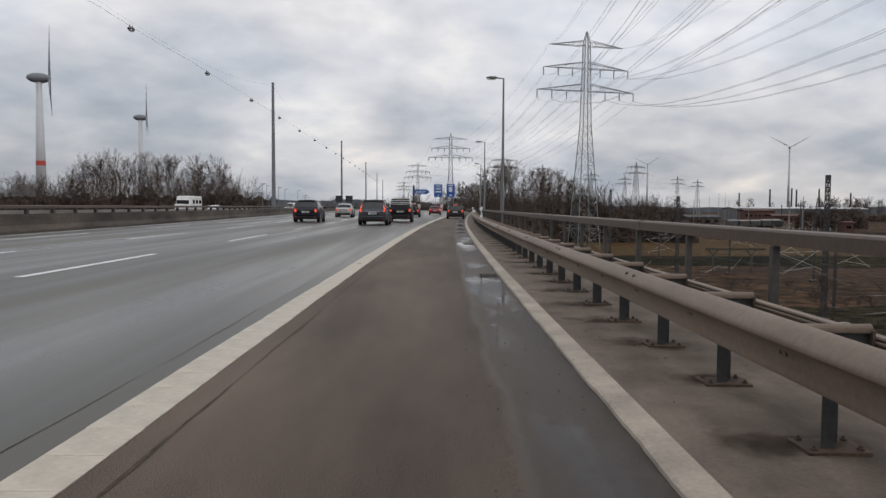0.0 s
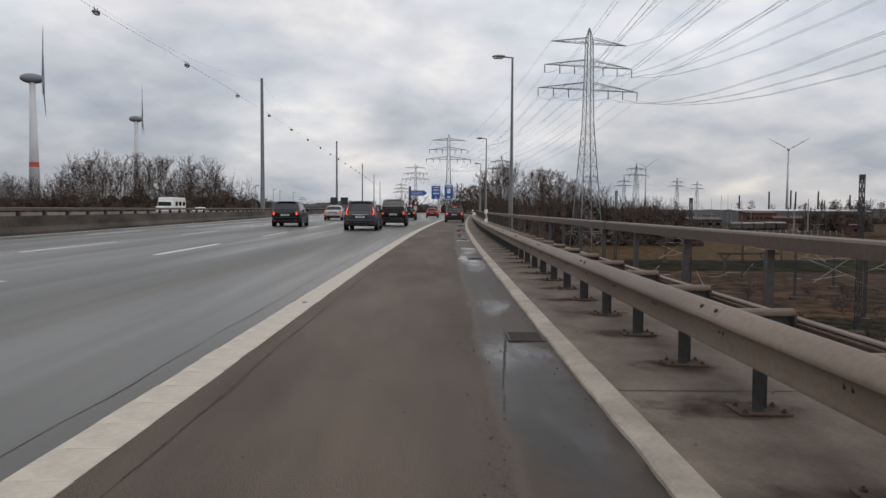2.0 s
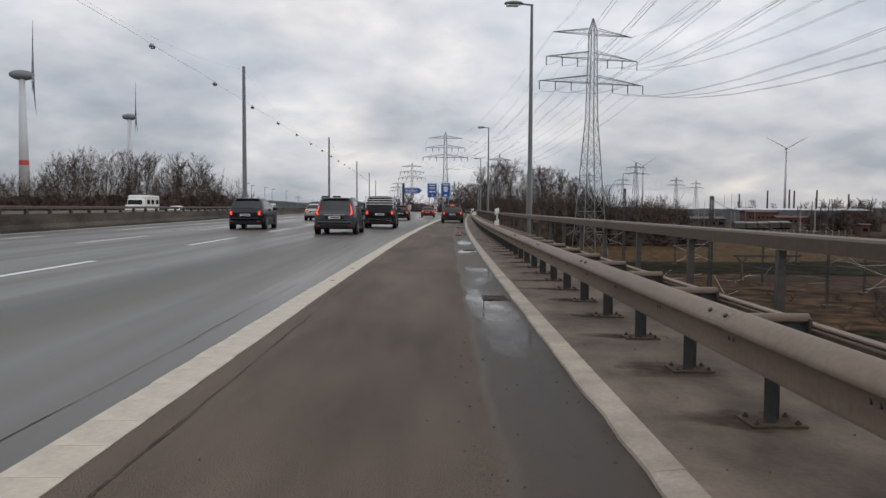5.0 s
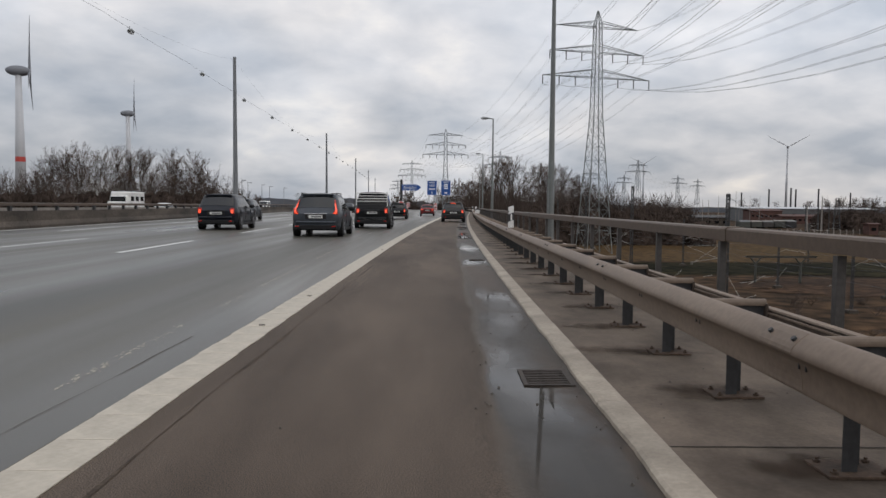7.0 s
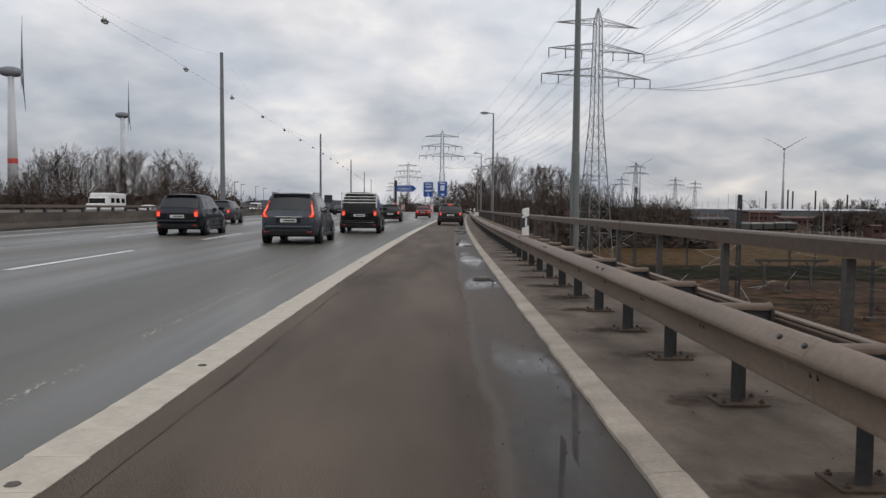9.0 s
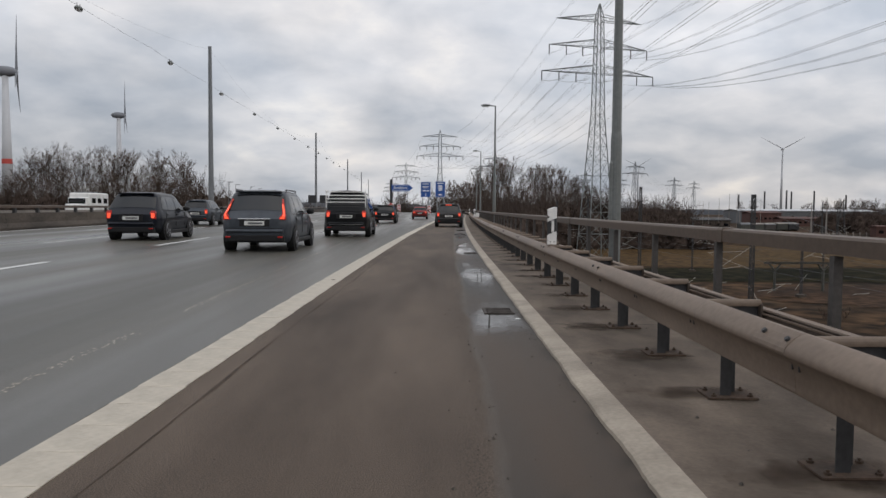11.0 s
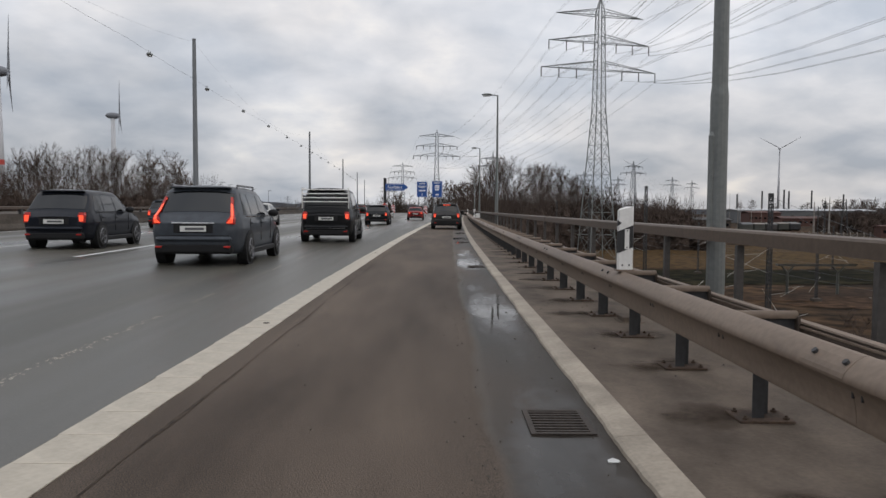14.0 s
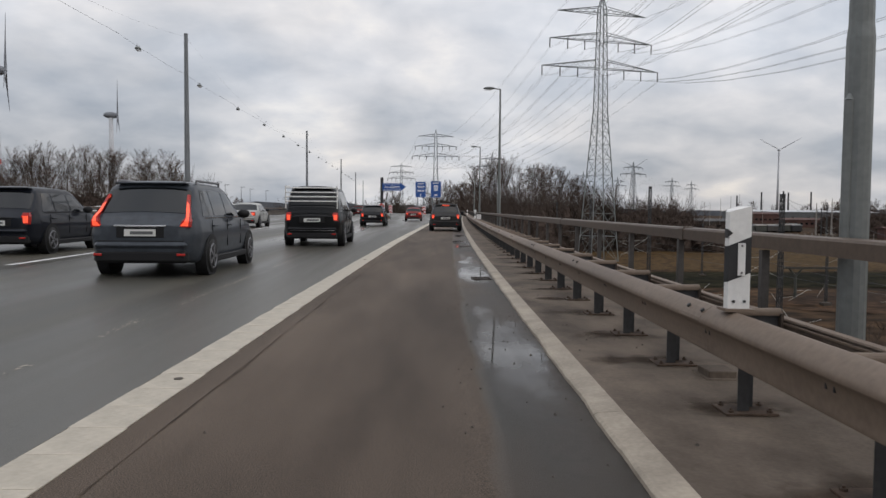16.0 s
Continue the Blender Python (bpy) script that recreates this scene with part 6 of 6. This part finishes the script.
def vehicle(name, label, category, at, col, L, W, H, belt, trunk, rake, hood, lit=True, tails="side", rack=False, rails=False, stop=False):
    ob = thing(name, label, category, at, "traffic on the motorway")
    half = W / 2
    ws_b = L - hood
    ws_t = ws_b - (H - belt) * 1.15
    top = [(-0.03, belt - 0.13), (0.03, belt - 0.05), (0.08, belt - 0.005)]
    if trunk > 0.3:
        top += [(trunk * 0.6, belt + 0.035)]
    top += [(trunk + 0.08, belt + 0.03), (trunk + rake, H - 0.075), (trunk + rake + 0.22, H - 0.025), ((trunk + rake + ws_t) / 2, H - 0.015), (ws_t - 0.15, H - 0.04), (ws_t + 0.08, H - 0.12),
            (ws_b - 0.05, belt + 0.06), (ws_b + 0.12, belt + 0.0), (L - 0.55, belt - 0.11), (L - 0.16, belt - 0.22), (L, belt - 0.42)]
    skin = Skin(L, half, H, belt, top, 0.17)
    body = part("body", skin.body(), col, ob, smooth=True)
    body.data.set_sharp_from_angle(angle=radians(42))

    def hw_at(z):
        return half - 0.06 - 0.17 * max(0.0, z - belt) / (H - belt)

    # rear window
    y0, y1 = trunk + 0.08 + (rake - 0.08) * 0.12, trunk + 0.08 + (rake - 0.08) * 0.86
    part("rear_window", skin.patch([(y0, 11.2), (y1, 11.2), (y1, 2 * skin.TOP - 11.2), (y0, 2 * skin.TOP - 11.2)], (0, -0.006, 0.006), 6, 12), M_GLASS, ob, smooth=True)
    part("windscreen", skin.patch([(ws_t + 0.12, 11.0), (ws_b - 0.10, 11.0), (ws_b - 0.10, 2 * skin.TOP - 11.0), (ws_t + 0.12, 2 * skin.TOP - 11.0)], (0, 0.006, 0.008), 6, 12), M_GLASS, ob, smooth=True)
    # side windows
    span0, span1 = trunk + rake * 0.85 + 0.12, ws_b - 0.30
    cuts = [span0 + (span1 - span0) * u for u in ((0.0, 0.24, 0.60, 1.0) if trunk < 0.3 else (0.0, 0.46, 1.0))]
    for s in (-1, 1):
        for i, (a, c) in enumerate(zip(cuts[:-1], cuts[1:])):
            front = (H - belt) * 0.75 if c == cuts[-1] else 0.0
            back = 0.10 if i == 0 else 0.0
            q = [(a + 0.03 - back, 7.25), (c - 0.03, 7.25), (c - 0.03 - front, 9.85), (a + 0.03 + back, 9.85)]
            part("side_window", skin.patch([(y, s * k) for y, k in q], (s * 0.005, 0, 0.001), 6, 5), M_GLASS, ob, smooth=True)
        for y in (cuts[-1] - 0.95, cuts[-1] - 1.95):
            b = bmesh.new()
            box(b, (s * (half + 0.005), y, belt - 0.13), (0.03, 0.20, 0.03))
            part("door_handle", b, col, ob, bevel=0.008)
        for y in (cuts[-1] - 0.05, cuts[-1] - 1.08, cuts[-1] - 2.1):
            b = bmesh.new()
            box(b, (s * (half - 0.008), y, belt * 0.5 + 0.22), (0.014, 0.010, belt - 0.50))
            part("door_seam", b, M_TRIM, ob)
        b = bmesh.new()
        box(b, (s * (half - 0.058), (cuts[0] + cuts[-1]) / 2 + 0.05, belt + 0.012), (0.022, cuts[-1] - cuts[0] + 0.05, 0.018))
        part("window_trim", b, M_CHROME if tails == "high" else M_TRIM, ob)
        # sill trim
        b = bmesh.new()
        box(b, (s * (half - 0.03), L * 0.5, 0.27), (0.08, L * 0.62, 0.12))
        part("sill", b, M_TRIM, ob, bevel=0.02)
        b = bmesh.new()
        bmesh.ops.create_uvsphere(b, u_segments=10, v_segments=6, radius=1, matrix=Matrix.LocRotScale((s * (half + 0.10), ws_b - 0.52, belt + 0.08), None, (0.13, 0.09, 0.09)))
        part("mirror", b, M_TRIM, ob, smooth=True)
        # tail light
        def prism(levels, depth):
            bb = bmesh.new()
            rings = [[bb.verts.new((s * xo, y, z)), bb.verts.new((s * xi, y - 0.01, z)), bb.verts.new((s * xi, y + depth, z)), bb.verts.new((s * xo, y + depth, z))] for z, xo, xi, y in levels]
            for ra, rb_ in zip(rings[:-1], rings[1:]):
                for j in range(4):
                    bb.faces.new((ra[j], ra[(j + 1) % 4], rb_[(j + 1) % 4], rb_[j]))
            bb.faces.new(rings[0])
            bb.faces.new(rings[-1][::-1])
            return bb

        def yw(z):
            return trunk + 0.08 + (rake - 0.08) * (z - belt - 0.03) / (H - 0.105 - belt) - 0.03
        e = half - 0.04
        if tails == "high":
            zt = belt + 0.42
            z1 = belt + 0.14
            lv = [(belt - 0.14, e - 0.085, e - 0.27, 0.0), (belt - 0.04, e - 0.085, e - 0.22, 0.0), (belt + 0.03, e - 0.10, e - 0.175, 0.05), (z1, hw_at(z1) - 0.085, hw_at(z1) - 0.150, yw(z1)), (zt, hw_at(zt) - 0.090, hw_at(zt) - 0.130, yw(zt))]
            li = [(belt - 0.12, e - 0.12, e - 0.25, -0.012), (belt - 0.04, e - 0.11, e - 0.17, -0.012), (belt + 0.03, e - 0.115, e - 0.155, 0.035), (z1, hw_at(z1) - 0.094, hw_at(z1) - 0.142, yw(z1) - 0.014), (zt - 0.03, hw_at(zt) - 0.096, hw_at(zt) - 0.126, yw(zt) - 0.014)]
        elif trunk < 0.3:
            lv = [(belt - 0.26, e - 0.09, e - 0.25, 0.0), (belt - 0.08, e - 0.085, e - 0.27, 0.0), (belt + 0.01, e - 0.11, e - 0.23, 0.03)]
            li = [(belt - 0.23, e - 0.12, e - 0.22, -0.014), (belt - 0.07, e - 0.115, e - 0.23, -0.012)]
        else:
            lv = [(belt - 0.25, e - 0.09, e - 0.34, 0.0), (belt - 0.07, e - 0.085, e - 0.36, 0.0), (belt - 0.02, e - 0.11, e - 0.30, 0.03)]
            li = [(belt - 0.21, e - 0.12, e - 0.27, -0.014), (belt - 0.08, e - 0.115, e - 0.28, -0.012)]
        lamp = part("tail_light", prism(lv, 0.2), M_TAILDIM, ob)
        if lit:
            part("lit_bulb", prism(li, 0.03), M_TAIL, lamp)
    b = bmesh.new()
    box(b, (0, 0.07, 0.36), (W - 0.34, 0.24, 0.22))
    part("bumper", b, M_TRIM, ob, bevel=0.05)
    b = bmesh.new()
    box(b, (0, -0.030, belt - 0.12), (W * 0.46, 0.03, 0.028))
    part("tailgate_trim", b, M_CHROME if tails == "high" else M_TRIM, ob, bevel=0.006)
    b = bmesh.new()
    box(b, (0, 0.04, 0.555), (W - 0.36, 0.22, 0.11))
    part("bumper_top", b, col, ob, bevel=0.045)
    b = bmesh.new()
    box(b, (0, -0.022, 0.625), (W - 0.44, 0.012, 0.014))
    part("tailgate_seam", b, M_TRIM, ob)
    b = bmesh.new()
    box(b, (0, -0.034, belt - 0.235), (0.52, 0.02, 0.115))
    pl = part("number_plate", b, M_PLATE, ob)
    b = bmesh.new()
    box(b, (0, -0.022, belt - 0.22), (W * 0.42, 0.02, 0.20))
    part("plate_recess", b, M_TRIM, ob, bevel=0.008)
    b = bmesh.new()
    box(b, (0.03, -0.046, belt - 0.235), (0.38, 0.008, 0.05))
    part("plate_bar", b, M_GREYWALL, pl)
    b = bmesh.new()
    rod(b, (-0.15, trunk + 0.06 + rake * 0.2, belt + 0.13), (0.3, trunk + 0.06 + rake * 0.12, belt + 0.06), 0.012, n=5)
    part("wiper", b, M_TRIM, ob)
    if trunk < 0.3:
        b = bmesh.new()
        box(b, (0, trunk + rake - 0.02, H - 0.062), (W - 0.66, 0.20, 0.032))
        part("roof_spoiler", b, col, ob, bevel=0.018)
    for s in (-1, 1):
        b = bmesh.new()
        box(b, (s * (half - 0.26), -0.075, 0.40), (0.14, 0.02, 0.04))
        part("reflector", b, M_TAILDIM, ob, bevel=0.006)
    if stop:
        b = bmesh.new()
        box(b, (0, trunk + rake - 0.06, H - 0.11), (0.42, 0.05, 0.05))
        part("high_stop_light", b, M_TAIL, ob, bevel=0.01)
        b = bmesh.new()
        box(b, (0, 0.03, 0.42), (W - 0.24, 0.16, 0.32))
        part("lower_bumper", b, M_TRIM, ob, bevel=0.05)
    if rails:
        for s in (-1, 1):
            b = bmesh.new()
            rod(b, (s * (half - 0.27), trunk + rake + 0.25, H - 0.01), (s * (half - 0.27), ws_t - 0.25, H - 0.01), 0.022, n=6)
            for y in (trunk + rake + 0.25, ws_t - 0.25):
                rod(b, (s * (half - 0.27), y, H - 0.08), (s * (half - 0.27), y, H), 0.02, n=5)
            part("roof_rail", b, M_RIM, ob)
    if rack:
        for z in (H - 0.09, H - 0.23, H - 0.37, H - 0.51):
            b = bmesh.new()
            rod(b, (-half + 0.12, -0.14, z), (half - 0.12, -0.14, z), 0.019, n=6)
            part("rack_bar", b, M_WHITE, ob)
        for s in (-1, 1):
            b = bmesh.new()
            rod(b, (s * (half - 0.14), -0.12, H - 0.02), (s * (half - 0.14), -0.10, H - 0.74), 0.020, n=6)
            rod(b, (s * (half - 0.14), -0.12, H - 0.05), (s * (half - 0.2), 0.18, H - 0.03), 0.02, n=6)
            part("rack_side", b, M_WHITE, ob)
        b = bmesh.new()
        box(b, (0, -0.03, 0.52), (W - 0.5, 0.03, 0.025))
        part("chrome_strip", b, M_CHROME, ob)
    R = 0.33 if H < 1.75 else 0.35
    bt = bmesh.new()
    rod(bt, (-0.105, 0, 0), (0.105, 0, 0), R, n=20)
    bmesh.ops.bevel(bt, geom=[e_ for e_ in bt.edges if len(e_.link_faces) == 2 and e_.calc_face_angle(0) > 1.2], offset=0.03, segments=2, affect="EDGES")
    tyre_me = mesh_of(bt, "tyre", M_TYRE, True)
    br = bmesh.new()
    for i in range(18):
        a, c = i * math.pi / 9, (i + 1) * math.pi / 9
        rod(br, (0.014, math.cos(a) * R * 0.64, math.sin(a) * R * 0.64), (0.014, math.cos(c) * R * 0.64, math.sin(c) * R * 0.64), 0.016, n=4, caps=False)
    for i in range(5):
        a = i * 2 * math.pi / 5
        box(br, (0.016, math.cos(a) * R * 0.36, math.sin(a) * R * 0.36), (0.02, R * 0.58, 0.05), Matrix())
        br.verts.ensure_lookup_table()
        bmesh.ops.rotate(br, verts=br.verts[-8:], cent=(0.016, math.cos(a) * R * 0.36, math.sin(a) * R * 0.36), matrix=Matrix.Rotation(a, 3, "X"))
    rim_me = mesh_of(br, "rim", M_RIM)
    ba = bmesh.new()
    rod(ba, (-0.10, 0, 0), (0.10, 0, 0), R + 0.055, n=20)
    arch_me = mesh_of(ba, "wheel_arch", M_TRIM, False)
    for s in (-1, 1):
        for y in (0.85, L - 0.92):
            place("wheel_arch", arch_me, ob, Matrix.Translation((s * (half - 0.097), y, R + 0.015)))
            w = new("wheel")
            w.parent = ob
            w.matrix_basis = Matrix.Translation((s * (half - 0.085), y, R)) @ (Matrix.Rotation(math.pi, 4, "Z") if s < 0 else Matrix())
            place("tyre", tyre_me, w, Matrix())
            place("rim", rim_me, w, Matrix.Translation((0.094, 0, 0)))
    return ob


def on_lane(x, y, turn=0.0):
    return Matrix.Translation((x, y, rise(x, y))) @ Euler((0, 0, turn)).to_matrix().to_4x4()


P_GREY = paint("grey_car_paint", (0.048, 0.055, 0.066))
P_BLACK = paint("black_car_paint", (0.0045, 0.005, 0.006))
P_BLUE = paint("dark_blue_car_paint", (0.008, 0.010, 0.016))
P_SILVER = paint("silver_car_paint", (0.40, 0.40, 0.385))
P_GREEN = paint("dark_green_car_paint", (0.012, 0.030, 0.032))
P_BRONZE = paint("dark_bronze_car_paint", (0.030, 0.028, 0.027))
P_WHITE = paint("white_vehicle_paint", (0.70, 0.70, 0.68))
P_RED = paint("dark_red_car_paint", (0.20, 0.02, 0.02))
suv = dict(L=4.6, W=1.86, H=1.64, belt=0.98, trunk=0.05, rake=0.55, hood=1.25)
vehicle("suv", "dark bronze compact SUV braking on the hard shoulder", "car", on_lane(bend(82) - 1.1, 82, -0.035), P_BRONZE, 4.4, 1.84, 1.60, 0.98, 0.05, 0.50, 1.2, True, rails=True, stop=True)
vehicle("suv", "dark grey SUV with tall lit tail lights", "car", on_lane(-5.15, 52.2, 0.0), P_GREY, 4.63, 1.90, 1.68, 1.00, 0.05, 0.55, 1.3, True, "high", rails=True)
vehicle("van", "black passenger van with white rear rack bars", "van", on_lane(-3.9, 63.2, 0.01), P_BLACK, 4.9, 1.90, 1.95, 1.08, 0.02, 0.22, 0.95, True, "side", True)
vehicle("estate_car", "black estate car with lit tail lights", "car", on_lane(-3.9, 92, 0.0), P_BLACK, 4.65, 1.80, 1.50, 0.92, 0.05, 0.45, 1.45, True, rails=True)
vehicle("suv", "dark blue-grey SUV in the middle lane", "car", on_lane(-10.3, 57, 0.03), P_BLUE, 4.4, 1.84, 1.63, 0.98, 0.05, 0.5, 1.2, True)
vehicle("saloon_car", "silver saloon car with red tail lights", "car", on_lane(-10.9, 83, 0.03), P_SILVER, 4.7, 1.80, 1.47, 0.93, 0.52, 0.62, 1.35, True)
vehicle("hatchback", "grey small hatchback in the far lane", "car", on_lane(-14.1, 76, 0.03), P_GREY, 3.9, 1.70, 1.52, 0.93, 0.04, 0.4, 0.95, True)
vehicle("hatchback", "dark green small hatchback", "car", on_lane(lane(112) + 1.9, 112, 0.035), P_GREEN, 3.9, 1.70, 1.54, 0.93, 0.04, 0.42, 0.95, True)
vehicle("saloon_car", "dark blue saloon car with a sloping back", "car", on_lane(lane(135) - 1.8, 135, 0.035), P_BLUE, 4.9, 1.92, 1.46, 0.94, 0.45, 0.85, 1.35, True)
vehicle("suv", "dark red SUV far along the motorway", "car", on_lane(lane(160) + 1.9, 160, 0.035), P_RED, 4.4, 1.84, 1.62, 0.98, 0.05, 0.5, 1.2, True)
vehicle("hatchback", "silver hatchback far along the motorway", "car", on_lane(lane(176) - 1.7, 176, 0.035), P_SILVER, 4.0, 1.74, 1.5, 0.93, 0.04, 0.4, 1.0, True)
vehicle("estate_car", "black estate car far along the motorway", "car", on_lane(lane(200) + 1.9, 200, 0.035), P_BLACK, 4.6, 1.8, 1.5, 0.93, 0.05, 0.45, 1.4, True)
vehicle("saloon_car", "dark red saloon car on the slip road", "car", on_lane(bend(118) - 5.1, 118, 0.0), P_RED, 4.5, 1.8, 1.45, 0.92, 0.5, 0.6, 1.3, True)
back_m4 = Matrix.Rotation(math.pi, 4, "Z")
vehicle("estate_car", "silver-white estate car on the opposite carriageway", "car", Matrix.Translation((-37.5, 128, -0.15)) @ back_m4, P_WHITE, 4.6, 1.8, 1.55, 0.95, 0.05, 0.45, 1.4, False)
vehicle("van", "white van on the opposite carriageway", "van", Matrix.Translation((-33.5, 172, -0.15)) @ back_m4, P_WHITE, 5.2, 1.95, 2.2, 1.15, 0.02, 0.2, 0.9, False)

camper = thing("camper_van", "white camper van on the opposite carriageway", "camper", Matrix.Translation((-38, 118, -0.15)) @ Matrix.Rotation(math.pi, 4, "Z"), "traffic on the motorway")
b = bmesh.new()
box(b, (0, 2.4, 1.75), (2.2, 4.8, 2.2))
part("living_body", b, P_WHITE, camper, bevel=0.12)
b = bmesh.new()
box(b, (0, 5.3, 1.1), (2.0, 1.5, 1.1))
box(b, (0, 4.9, 1.9), (2.0, 0.9, 0.9))
part("cab", b, P_WHITE, camper, bevel=0.1)
b = bmesh.new()
box(b, (0, 5.3, 1.9), (1.8, 0.25, 0.7), Matrix())
part("windscreen", b, M_GLASS, camper, bevel=0.04)
for s in (-1, 1):
    for y in (0.9, 2.4, 3.8):
        b = bmesh.new()
        box(b, (s * 1.1, y, 2.0), (0.05, 0.9, 0.55))
        part("side_window", b, M_GLASS, camper, bevel=0.01)
    for y in (1.2, 5.2):
        b = bmesh.new()
        rod(b, (s * 0.85, y, 0.36), (s * 1.05, y, 0.36), 0.36, n=16)
        part("wheel", b, M_TYRE, camper)
for c, q in (((0, 1.6, 2.92), (0.8, 0.9, 0.18)), ((0.3, 3.6, 2.92), (0.6, 0.6, 0.16))):
    b = bmesh.new()
    box(b, c, q)
    part("roof_hatch", b, M_GREYWALL, camper, bevel=0.03)
